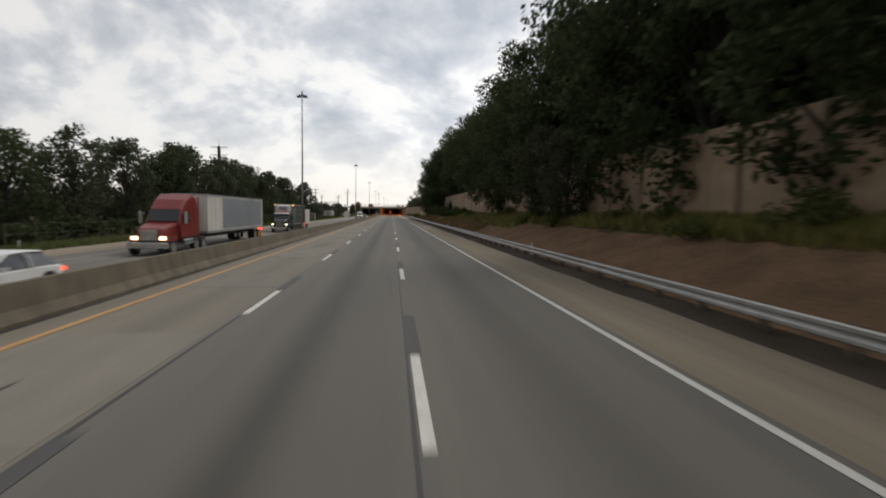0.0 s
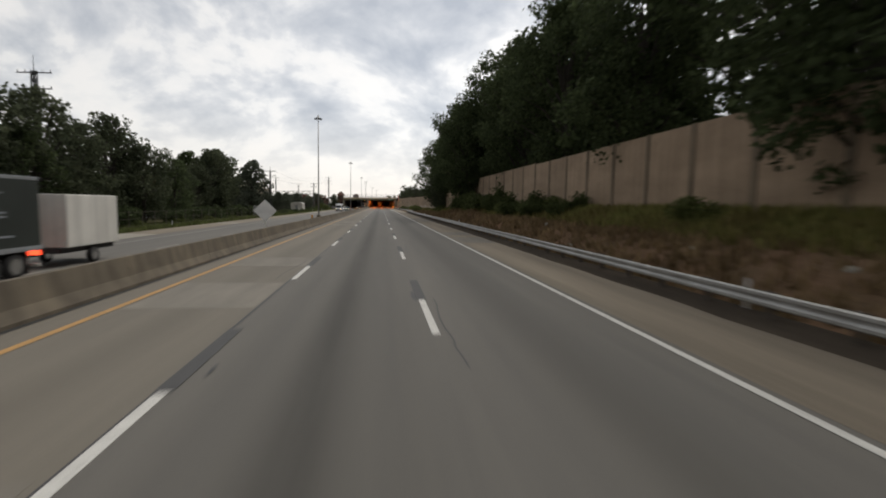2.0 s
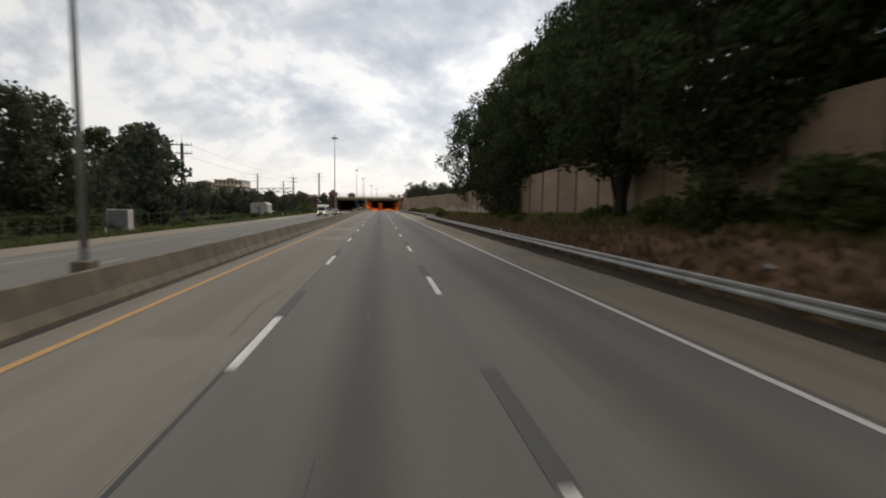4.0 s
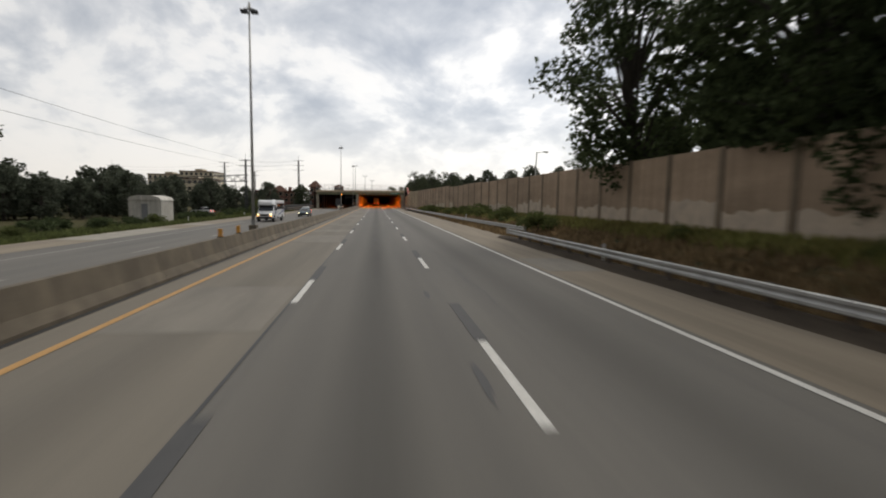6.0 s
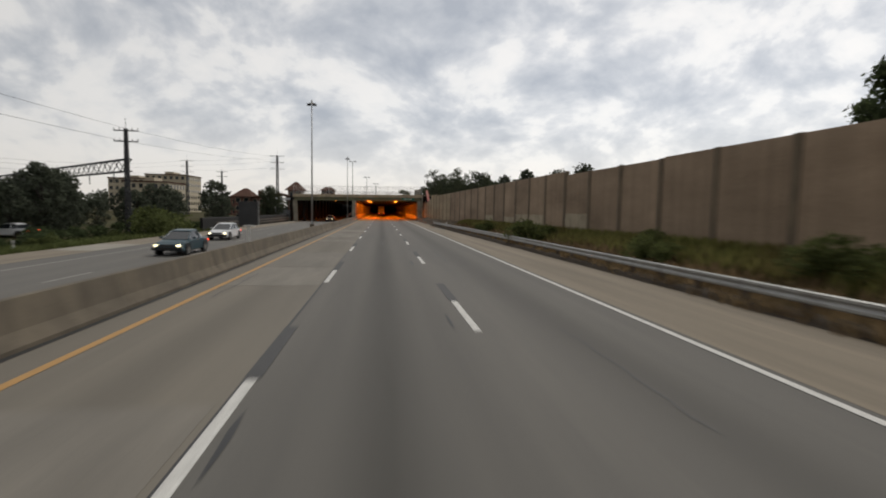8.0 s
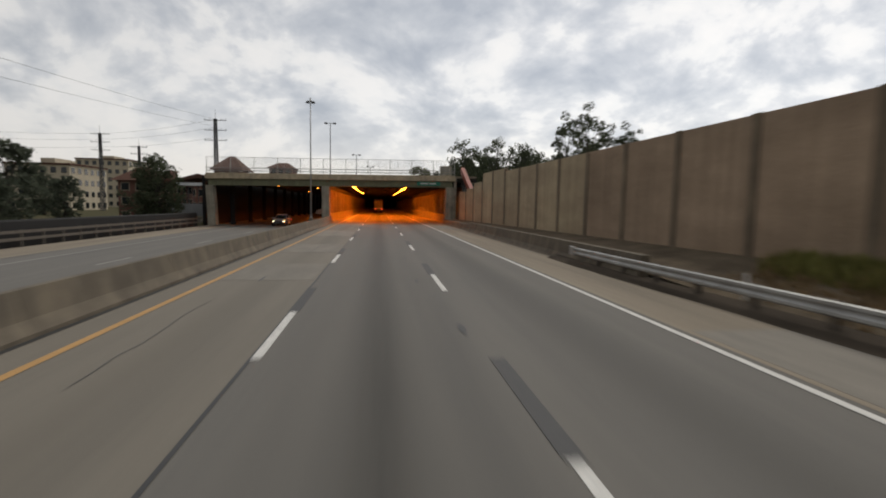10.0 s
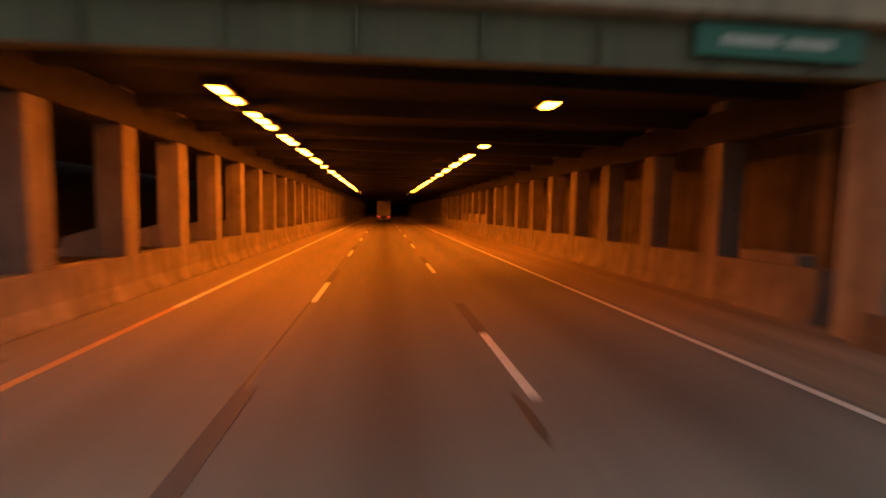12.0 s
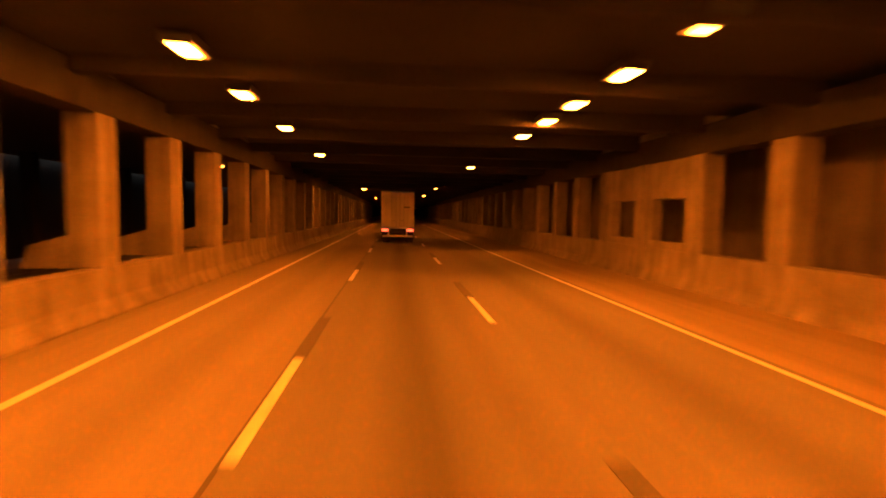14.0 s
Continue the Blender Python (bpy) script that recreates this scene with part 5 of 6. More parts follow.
facade_building("brick_building", -33.9, -30.2, 367, 374, 5.0, 3, 2, M_BRICK, "dark red brick station wing with a flat roof", "flat")
kiosk = thing("brick_kiosk", pose(-12.4, PORTAL + 9.5, 6.07), "low brick kiosk with a hipped tile roof on the overpass", "kiosk")
part("wall", boxes((-1.6, 1.6, 0, 4.5, -0.05, 1.35)), M_BRICK, kiosk)
hip = bmesh.new()
vs = [hip.verts.new(p) for p in ((-2.0, -0.4, 1.35), (2.0, -0.4, 1.35), (2.0, 4.9, 1.35), (-2.0, 4.9, 1.35), (-0.7, 2.2, 2.3), (0.7, 2.2, 2.3))]
for q in ((0, 1, 5, 4), (1, 2, 5), (2, 3, 4, 5), (3, 0, 4), (3, 2, 1, 0)):
    hip.faces.new([vs[i] for i in q])
part("roof", hip, M_ROOF, kiosk)
for x in (-1.0, 0.0, 1.0):
    part("window", boxes((x - 0.32, x + 0.32, -0.03, 0.01, 0.55, 1.15)), M_GLASS, kiosk)
facade_building("brick_building", -62, -50, 438, 452, 6.5, 2, 6, M_BRICK, "long brick building with a flat roof", "flat")
facade_building("apartment_block", -98, -82, 430, 448, 11.5, 4, 6, M_CREAM, "cream rendered block with small windows beside the railway")
facade_building("house", -47, -40, 157, 165, 4.6, 2, 3, M_GREY_METAL, "pale gabled house half hidden by trees", "gable")
facade_building("house", -92, -82, 240, 252, 5.6, 2, 3, M_BRICK, "brick gabled house behind the trees", "gable")

station = thing("station_canopy", pose(-26.6, 366, LOW) @ Matrix.Diagonal((0.19, 1, 1.05, 1)), "long dark station platform canopy on posts", "station")
part("roof", prisms([(-17, 6.2), (-17, 6.6), (0, 7.5), (17, 6.6), (17, 6.2), (0, 6.9)], 0, 9), M_ROOF, station)
part("platform", boxes((-18, 18, -1, 10, 0, 1.2)), M_PIER, station)
part("parapet", boxes((-18, 18, -1.15, -1.004, 1.2, 3.0)), M_GREY_METAL, station)
part("beam", boxes((-17, 17, 0.2, 0.5, 5.7, 6.15)), M_VAN_WHITE, station, "pale canopy beam")
for i in range(9):
    part("post", boxes((-16 + i * 4 - 0.12, -16 + i * 4 + 0.12, 0.3, 0.54, 1.2, 5.7)), M_DARK_STEEL, station)

shed = thing("relay_shed", pose(-27.4, 239.5, LOW + 0.2, 0, 0, -8) @ Matrix.Diagonal((0.88, 1.0, 1.15, 1)), "off-white metal trackside shed with a low curved roof", "shed")
part("wall", boxes((-2.4, 2.4, -1.4, 1.4, 0, 2.5), bevel=0.03), M_SHED, shed)
part("roof", prisms([(-2.5, 2.5), (-2.1, 2.85), (-1.0, 3.05), (1.0, 3.05), (2.1, 2.85), (2.5, 2.5)], -1.5, 1.5), M_SHED, shed)
part("door", boxes((-0.45, 0.45, -1.44, -1.405, 0.1, 2.1)), M_GREY_METAL, shed, "grey steel door")
for x in (-1.6, -0.9, 0.9, 1.6):
    part("rib", boxes((x - 0.03, x + 0.03, -1.43, -1.404, 0.05, 2.45)), M_SHED, shed)
part("base", boxes((-2.6, 2.6, -1.6, 1.6, -0.25, 0.0)), M_PIER, shed)

sign_box = thing("equipment_cabinet", pose(-23.4, 166, land(-23.4, 166) + 0.25), "pale grey roadside equipment cabinet", "cabinet")
part("body", boxes((-1.0, 1.0, -0.5, 0.5, 0.3, 2.2), bevel=0.03), M_SHED, sign_box)
part("plinth", boxes((-1.1, 1.1, -0.6, 0.6, -0.3, 0.3)), M_PIER, sign_box)
part("door", boxes((-0.9, 0.9, -0.53, -0.504, 0.4, 2.1)), M_GREY_METAL, sign_box)

# low dark fence and kerb past the opposite shoulder
rail_fence = thing("trackside_fence", pose(-20.15, 0, -0.6), "low dark steel fence beside the opposite shoulder", "fence")
for z in (0.45, 0.9):
    part("fence_rail", boxes((-0.03, 0.03, 296, 349, z - 0.1, z + 0.08)), M_POST_STEEL, rail_fence)
fp = part("fence_post", boxes((-0.07, 0.0, -0.05, 0.05, -0.2, 1.02)), M_POST_STEEL, rail_fence)
for i in range(27):
    share("fence_post", fp, rail_fence, pose(0, 296.2 + 2 * i, 0))
bpy.data.objects.remove(fp)
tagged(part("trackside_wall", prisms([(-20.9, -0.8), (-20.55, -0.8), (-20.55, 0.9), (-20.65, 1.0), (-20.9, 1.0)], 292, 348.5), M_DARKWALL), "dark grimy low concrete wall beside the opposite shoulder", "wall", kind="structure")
wire_fence = thing("trackside_fence", pose(-23.9, 0, land(-23.9, 100) + 0.15), "rusty wire mesh fence on thin posts beside the verge", "fence")
fp = part("fence_post", rods(((0, 0, -0.2), (0, 0, 1.9), 0.035), n=6), M_POST_STEEL, wire_fence)
for i in range(62):
    share("fence_post", fp, wire_fence, pose(0, 20 + 3 * i, 0))
bpy.data.objects.remove(fp)
for z in (0.3, 1.1, 1.85):
    part("strand", rods(((0, 20, z), (0, 203, z), 0.014), n=4), M_POST_STEEL, wire_fence)

for y in (36, 78, 118, 160, 236, 262, 300):
    delineator(-21.6, y, land(-21.6, y))
diamond = thing("warning_sign", pose(-5.25, 92.5, 0.0, 0, 0, 8), "diamond warning sign seen from its bare metal back", "sign")
part("panel", prisms([(0, 1.0), (0.76, 1.76), (0, 2.52), (-0.76, 1.76)], -0.012, 0.012, "y", bevel=0.004), M_SIGN_BACK, diamond)
part("post", boxes((-0.04, 0.04, 0.014, 0.08, -0.64, 2.1)), M_WHITE_PLASTIC, diamond, "white post")
for z in (1.3, 2.1):
    part("bracket", boxes((-0.2, 0.2, -0.024, -0.0125, z - 0.015, z + 0.015)), M_SIGN_BACK, diamond)
for y in (29.5, 108.2, 191.7, 194.2):
    marker = thing("barrier_marker", pose(-4.26, y, 0.81), "orange reflective marker on top of the median barrier", "marker", "markers on the barrier")
    part("plate", boxes((-0.08, 0.08, -0.02, 0.02, 0, 0.34), bevel=0.008), M_ORANGE, marker)
    part("foot", boxes((-0.1, 0.1, -0.06, 0.06, -0.005, 0.03)), M_RUBBER, marker)
board = thing("warning_sign", pose(-4.26, 251.0, 0.81, 0, 0, 12), "tall black sign board on a white post on the barrier", "sign")
part("panel", boxes((-0.42, 0.42, -0.03, 0.03, 0.78, 1.84), bevel=0.01), M_DARK_STEEL, board)
part("frame_edge", boxes((0.42, 0.47, -0.035, 0.035, 0.76, 1.86), bevel=0.005), M_GALV, board)
part("post", boxes((-0.06, 0.06, 0.032, 0.10, -0.005, 1.6), bevel=0.005), M_WHITE_PLASTIC, board, "white post")
part("shelf", boxes((-0.2, 0.3, -0.05, 0.05, 0.70, 0.76), bevel=0.005), M_WHITE_PLASTIC, board)

utility = thing("utility_pole", pose(23.5, 236.6, 1.0, 0, 2, 0) @ Matrix.Scale(1.22, 4), "weathered street lamp pole behind the noise wall", "utility pole")
part("shaft", rods(((0, 0, 0), (0, 0, 7.0), 0.085, 0.06), n=10), M_POLE, utility)
part("arm", rods(((0, 0, 6.9), (0.9, -0.2, 7.05), 0.035), n=6), M_POLE, utility)
part("lamp_head", boxes((0.7, 1.25, -0.3, -0.08, 6.95, 7.1), bevel=0.03), M_POLE, utility)

# ---- vehicles ----


def wheel(parent, x, y, r=0.5, w=0.28):
    t = part("wheel", rods(((x - w / 2, y, r), (x + w / 2, y, r), r * 0.62), n=18), M_CHROME, parent, "steel wheel")
    bm = bmesh.new()
    n = 22
    prof = ((-w / 2, r * 0.6), (-w / 2, r * 0.93), (-w * 0.3, r), (w * 0.3, r), (w / 2, r * 0.93), (w / 2, r * 0.6))
    rings = [[bm.verts.new((x + u, y + v * math.cos(2 * math.pi * i / n), r + v * math.sin(2 * math.pi * i / n))) for u, v in prof] for i in range(n)]
    for i in range(n):
        for j in range(len(prof) - 1):
            bm.faces.new((rings[i][j], rings[(i + 1) % n][j], rings[(i + 1) % n][j + 1], rings[i][j + 1]))
    part("tyre", bm, M_RUBBER, t, "black rubber tyre", smooth=True)
    return t


def pair(parent, y, half, r=0.5, w=0.28):
    for s in (-1, 1):
        wheel(parent, s * (half - w / 2), y, r, w)


def arches(v, y, half, r):
    for s in (-1, 1):
        part("wheel_arch", rods(((s * (half - 0.2), y, r + 0.03), (s * (half + 0.006), y, r + 0.03), r * 1.24), n=20), M_RUBBER, v, "dark wheel arch")


def box_trailer(v, y0, y1, z0, z1, mat, half=1.3, doors=True, stripe=None):
    """A box body from y0 (rear) to y1 (front), with rails, doors, bumper and lamps at its rear."""
    part("box", boxes((-half, half, y0, y1, z0, z1), bevel=0.02), mat, v)
    part("top_rail", boxes((-half - 0.015, half + 0.015, y0 - 0.01, y1 + 0.01, z1 - 0.12, z1 + 0.01), bevel=0.01), M_SILVER, v)
    part("bottom_rail", boxes((-half - 0.015, half + 0.015, y0 - 0.01, y1 + 0.01, z0 - 0.06, z0 + 0.12), bevel=0.01), M_SILVER, v)
    if stripe:
        for s in (-1, 1):
            part("side_panel", boxes((s * (half + 0.004) - 0.003, s * (half + 0.004) + 0.003, y0 + 0.5, y1 - 3.2, z0 + 0.2, z1 - 0.2)), stripe, v)
    if doors:
        for s in (-1, 1):
            d = part("door", boxes((min(s * 0.015, s * (half - 0.07)), max(s * 0.015, s * (half - 0.07)), y0 - 0.06, y0 - 0.012, z0 + 0.1, z1 - 0.1), bevel=0.01), mat, v)
            for k in (0.25, 0.8):
                x = s * k * 0.6
                part("lock_rod", rods(((x, y0 - 0.085, z0 + 0.08), (x, y0 - 0.085, z1 - 0.1), 0.016), n=6), M_GALV, d)
            part("latch", boxes((s * 0.32 - 0.14, s * 0.32 + 0.14, y0 - 0.10, y0 - 0.066, z0 + 0.55, z0 + 0.6)), M_GALV, d)
            for z in (z0 + 0.3, (z0 + z1) / 2, z1 - 0.4):
                part("hinge", boxes((s * (half - 0.13) - 0.05, s * (half - 0.13) + 0.05, y0 - 0.075, y0 - 0.061, z - 0.03, z + 0.03)), M_GALV, d)
        part("marking", boxes((0.45, 0.95, y0 - 0.068, y0 - 0.0605, (z0 + z1) / 2 + 0.15, (z0 + z1) / 2 + 0.27)), M_GREY_METAL, v, "small grey marking bar")
    for s in (-1, 1):
        part("tail_light", boxes((s * (half - 0.3) - 0.24, s * (half - 0.3) + 0.24, y0 - 0.05, y0 - 0.0, z0 - 0.28, z0 - 0.1), bevel=0.01), M_RED_LIGHT, v, "lit red tail light")
        part("bumper_stay", boxes((s * 0.72 - 0.05, s * 0.72 + 0.05, y0 - 0.02, y0 + 0.1, z0 - 0.62, z0 - 0.07)), M_TRUCK_WHITE, v)
        part("mud_flap", boxes((s * (half - 0.45) - 0.32, s * (half - 0.45) + 0.32, y0 + 0.55, y0 + 0.57, 0.12, 0.95)), M_RUBBER, v)
    part("bumper", boxes((-half + 0.1, half - 0.1, y0 - 0.04, y0 + 0.06, z0 - 0.72, z0 - 0.6), bevel=0.01), M_TRUCK_WHITE, v, "pale rear under-ride bar")
    part("chassis", boxes((-0.55, 0.55, y0 + 0.4, y1, z0 - 0.4, z0 - 0.06)), M_DARK_STEEL, v)


def semi(name, m, cab_mat, box_mat, label, group, stripe=None, length=16.0, sleeper=True):
    """A tractor with a box trailer. It faces its own +y; the trailer's rear is at 0."""
    v = thing(name, m, label, "truck", group)
    box_trailer(v, 0, length - 0.5, 1.2, 4.05, box_mat, stripe=stripe)
    for y in (1.3, 2.6):
        pair(v, y, 1.28)
        pair(v, y, 0.92)
    c = length
    for y in (c + 0.2, c + 1.5):
        pair(v, y, 1.25)
    pair(v, c + 5.0, 1.22)
    part("frame", boxes((-0.5, 0.5, c - 0.6, c + 5.6, 0.65, 0.95)), M_DARK_STEEL, v)
    cab = part("cab", loft((c + 0.9, 1.2, 1.15, 0.95, 3.2), (c + 1.3, 1.2, 1.12, 0.95, 3.85), (c + 1.7, 1.2, 1.05, 0.95, 3.95), (c + 2.5, 1.2, 1.0, 0.95, 3.55), (c + 3.2, 1.2, 1.0, 0.95, 2.95), (c + 3.72, 1.2, 1.12, 0.95, 2.05), cut=0.14), cab_mat, v)
    part("windshield", prisms([(c + 3.25, 2.86), (c + 3.31, 2.88), (c + 3.76, 2.14), (c + 3.70, 2.10)], -0.93, 0.93, "x"), M_GLASS, cab)
    for s in (-1, 1):
        part("side_window", boxes((s * 1.2 - 0.012, s * 1.2 + 0.012, c + 2.5, c + 3.35, 2.05, 2.75)), M_GLASS, cab)
        part("headlight", boxes((s * 0.82 - 0.18, s * 0.82 + 0.18, c + 5.48, c + 5.58, 1.0, 1.2), bevel=0.02), M_WHITE_LIGHT, v, "lit headlight")
        part("mirror", boxes((s * 1.42 - 0.1, s * 1.42 + 0.1, c + 3.5, c + 3.58, 1.95, 2.75), bevel=0.02), M_CHROME, v)
        part("mirror_arm", rods(((s * 1.18, c + 3.45, 2.6), (s * 1.42, c + 3.54, 2.6), 0.02), n=6), M_CHROME, v)
        part("exhaust_stack", rods(((s * 1.05, c + 0.7, 1.0), (s * 1.05, c + 0.7, 3.8), 0.075), n=10), M_CHROME, v)
        part("fuel_tank", rods(((s * 0.95, c + 1.9, 0.72), (s * 0.95, c + 3.4, 0.72), 0.3), n=14), M_CHROME, v)
    hood = part("hood", loft((c + 3.6, 1.05, 1.0, 0.9, 2.05), (c + 4.6, 0.98, 0.88, 0.9, 1.92), (c + 5.35, 0.90, 0.74, 0.9, 1.70), (c + 5.52, 0.80, 0.62, 0.9, 1.52), cut=0.16), cab_mat, v)
    part("grille", boxes((-0.5, 0.5, c + 5.44, c + 5.56, 0.95, 1.6), bevel=0.02), M_CHROME, hood)
    part("bumper", boxes((-1.2, 1.2, c + 5.35, c + 5.72, 0.45, 0.85), bevel=0.05), M_CHROME, v)
    for s in (-1, 1):
        part("fender", prisms([(c + 4.3, 0.9), (c + 4.5, 1.2), (c + 5.4, 1.25), (c + 5.55, 0.9)], s * 1.08 - 0.15, s * 1.08 + 0.15, "x", bevel=0.03), cab_mat, v)
    return v


def car(name, m, mat, label, group, wagon=False, lit=True):
    v = thing(name, m, label, "car", group)
    rear = 0.25 if wagon else 0.75
    part("body", loft((0.0, 0.72, 0.70, 0.42, 0.80), (0.12, 0.87, 0.80, 0.30, 0.93), (1.0, 0.91, 0.83, 0.27, 0.98), (3.1, 0.91, 0.83, 0.27, 0.96), (4.05, 0.88, 0.78, 0.28, 0.84), (4.42, 0.80, 0.68, 0.33, 0.72), (4.56, 0.66, 0.56, 0.40, 0.62)), mat, v)
    part("cabin", loft((rear - 0.1, 0.74, 0.70, 0.90, 0.97), (rear + 0.5, 0.80, 0.60, 0.90, 1.40), (1.5, 0.82, 0.62, 0.90, 1.49), (2.3, 0.82, 0.61, 0.90, 1.45), (3.3, 0.76, 0.72, 0.90, 0.96)), M_GLASS, v, "dark tinted glass")
    part("roof", loft((rear + 0.42, 0.60, 0.56, 1.33, 1.40), (rear + 0.6, 0.64, 0.58, 1.40, 1.48), (1.5, 0.65, 0.59, 1.44, 1.53), (2.2, 0.64, 0.57, 1.42, 1.49), (2.4, 0.60, 0.54, 1.37, 1.44), cut=0.03), mat, v)
    for s in (-1, 1):
        part("pillar", rods(((s * 0.60, 2.34, 1.43), (s * 0.755, 3.28, 0.96), 0.035), n=6), mat, v)
        part("pillar", rods(((s * 0.69, 1.65, 1.42), (s * 0.835, 1.6, 0.95), 0.04), n=6), mat, v)
    arches(v, 0.85, 0.905, 0.33)
    arches(v, 3.65, 0.90, 0.33)
    pair(v, 0.85, 0.92, 0.33, 0.22)
    pair(v, 3.65, 0.92, 0.33, 0.22)
    for s in (-1, 1):
        part("headlight", boxes((s * 0.62 - 0.12, s * 0.62 + 0.12, 4.38, 4.53, 0.58, 0.69), bevel=0.03), M_WHITE_LIGHT if lit else M_CHROME, v, "lit headlight" if lit else "clear headlight")
        part("tail_light", boxes((s * 0.7 - 0.14, s * 0.7 + 0.14, -0.02, 0.06, 0.7, 0.84), bevel=0.01), M_RED_LIGHT, v)
        part("mirror", boxes((s * 0.98 - 0.08, s * 0.98 + 0.08, 2.85, 2.97, 0.96, 1.1), bevel=0.02), mat, v)
    part("bumper", boxes((-0.84, 0.84, 4.42, 4.6, 0.36, 0.54), bevel=0.04), M_BLACK_PAINTWORK, v)
    part("grille", boxes((-0.4, 0.4, 4.5, 4.59, 0.58, 0.7)), M_DARK_STEEL, v)
    return v


# the trailer ahead in the same lane, standing where it is last seen
semi("semi_truck", pose(1.75, 436.0, 0), M_TRUCK_WHITE, M_TRUCK_WHITE, "white box semi-trailer with closed rear doors and lit tail lights", "trucks on the carriageway")
# oncoming traffic
semi("semi_truck", pose(-11.6, 53.4, OPPOSITE, 0, 0, 180), M_TRUCK_RED, M_TRUCK_WHITE, "red tractor pulling a pale box trailer with grey sides", "oncoming vehicles", stripe=M_TRUCK_GREY, length=15.6)
semi("semi_truck", pose(-11.2, 486, OPPOSITE, 0, 0, 180), M_VAN_WHITE, M_TRUCK_WHITE, "white tractor pulling a white box trailer with lit headlights", "oncoming vehicles")


def box_truck(name, m, cab_mat, box_mat, label):
    """A conventional cab with a cooled box body; the rear is at 0 and it faces its own +y."""
    v = thing(name, m, label, "truck", "oncoming vehicles")
    box_trailer(v, 0, 9, 1.05, 3.75, box_mat, half=1.25)
    part("front_frame", boxes((-1.27, 1.27, 8.9, 9.06, 1.1, 3.78), bevel=0.03), M_TRUCK_GREY, v, "grey front frame of the box")
    for s in (-1, 1):
        part("rub_rail", boxes((s * 1.275 - 0.02, s * 1.275 + 0.02, 0.02, 9, 1.0, 1.12), bevel=0.01), M_SILVER, v, "pale side rub rail")
        part("side_skirt", boxes((s * 1.18 - 0.03, s * 1.18 + 0.03, 3.6, 9.3, 0.45, 0.98), bevel=0.02), M_DARK_STEEL, v, "dark side skirt")
        part("marker_light", boxes((s * 1.2 - 0.09, s * 1.2 + 0.09, 8.98, 9.1, 3.64, 3.74), bevel=0.02), M_AMBER, v, "lit amber marker light")
        for i in range(7):
            part("lettering_bar", boxes((s * 1.2525 - 0.004, s * 1.2525 + 0.004, 7.1 - 0.05 * (i % 3), 8.3, 1.42 + i * 0.29, 1.50 + i * 0.29)), M_SIGN_TEXT, v)
        for z, y0, y1 in ((1.55, 1.4, 5.4), (2.25, 1.7, 5.3), (2.4, 1.7, 5.2), (3.1, 1.8, 5.0)):
            part("lettering_bar", boxes((s * 1.2525 - 0.004, s * 1.2525 + 0.004, y0, y1, z, z + 0.07)), M_TRUCK_GREY, v)
    unit = part("cooling_unit", loft((9.02, 0.98, 0.95, 2.72, 3.72), (9.4, 0.98, 0.92, 2.72, 3.68), (9.62, 0.86, 0.80, 2.80, 3.55), cut=0.1), M_VAN_WHITE, v, "white cooling unit over the cab")
    for i in range(3):
        part("vent_slot", boxes((-0.6 + 0.1 * (i % 2), 0.6, 9.56, 9.635, 2.98 + 0.19 * i, 3.08 + 0.19 * i), bevel=0.01), M_DARK_STEEL, unit)
    cab = part("cab", loft((9.08, 1.12, 1.08, 0.72, 2.55), (9.7, 1.12, 1.0, 0.72, 2.62), (9.9, 1.12, 0.97, 0.72, 2.56), (10.52, 1.12, 1.05, 0.72, 1.80), cut=0.1), cab_mat, v)
    part("windshield", prisms([(9.93, 2.47), (9.98, 2.50), (10.54, 1.86), (10.48, 1.82)], -0.92, 0.92, "x"), M_GLASS, cab)
    part("sun_visor", prisms([(9.82, 2.60), (9.86, 2.66), (10.26, 2.50), (10.24, 2.44)], -0.98, 0.98, "x", bevel=0.01), M_VAN_WHITE, cab, "white visor over the windshield")
    for i in range(5):
        part("roof_marker", boxes((-0.66 + i * 0.33 - 0.05, -0.66 + i * 0.33 + 0.05, 9.74, 9.86, 2.61, 2.67), bevel=0.01), M_RED_LIGHT, cab)
    hood = part("hood", loft((10.42, 1.02, 0.96, 0.78, 1.86), (11.1, 0.98, 0.86, 0.76, 1.74), (11.55, 0.90, 0.72, 0.76, 1.55), (11.72, 0.78, 0.60, 0.78, 1.38), cut=0.15), cab_mat, v)
    part("grille", boxes((-0.42, 0.42, 11.64, 11.75, 0.85, 1.28), bevel=0.02), M_CHROME, hood)
    for i in range(4):
        part("slat", boxes((-0.38, 0.38, 11.745, 11.757, 0.90 + i * 0.095, 0.95 + i * 0.095)), M_DARK_STEEL, hood)
    for s in (-1, 1):
        part("side_window", boxes((s * 1.075 - 0.03, s * 1.075 + 0.012, 9.35, 9.9, 1.75, 2.3), bevel=0.01), M_GLASS, cab)
        part("fender", loft((10.15, 0.18, 0.14, 0.72, 1.10), (10.4, 0.2, 0.17, 0.95, 1.22), (11.1, 0.2, 0.17, 0.98, 1.24), (11.6, 0.18, 0.14, 0.8, 1.12), cut=0.05), cab_mat, v).location = (s * 1.0, 0, 0)
        part("headlight", boxes((s * 0.86 - 0.15, s * 0.86 + 0.15, 11.54, 11.66, 1.0, 1.14), bevel=0.03), M_WHITE_LIGHT, v, "lit yellowish headlight")
        part("mirror", boxes((s * 1.34 - 0.09, s * 1.34 + 0.09, 10.3, 10.37, 1.75, 2.3), bevel=0.02), M_DARK_STEEL, v)
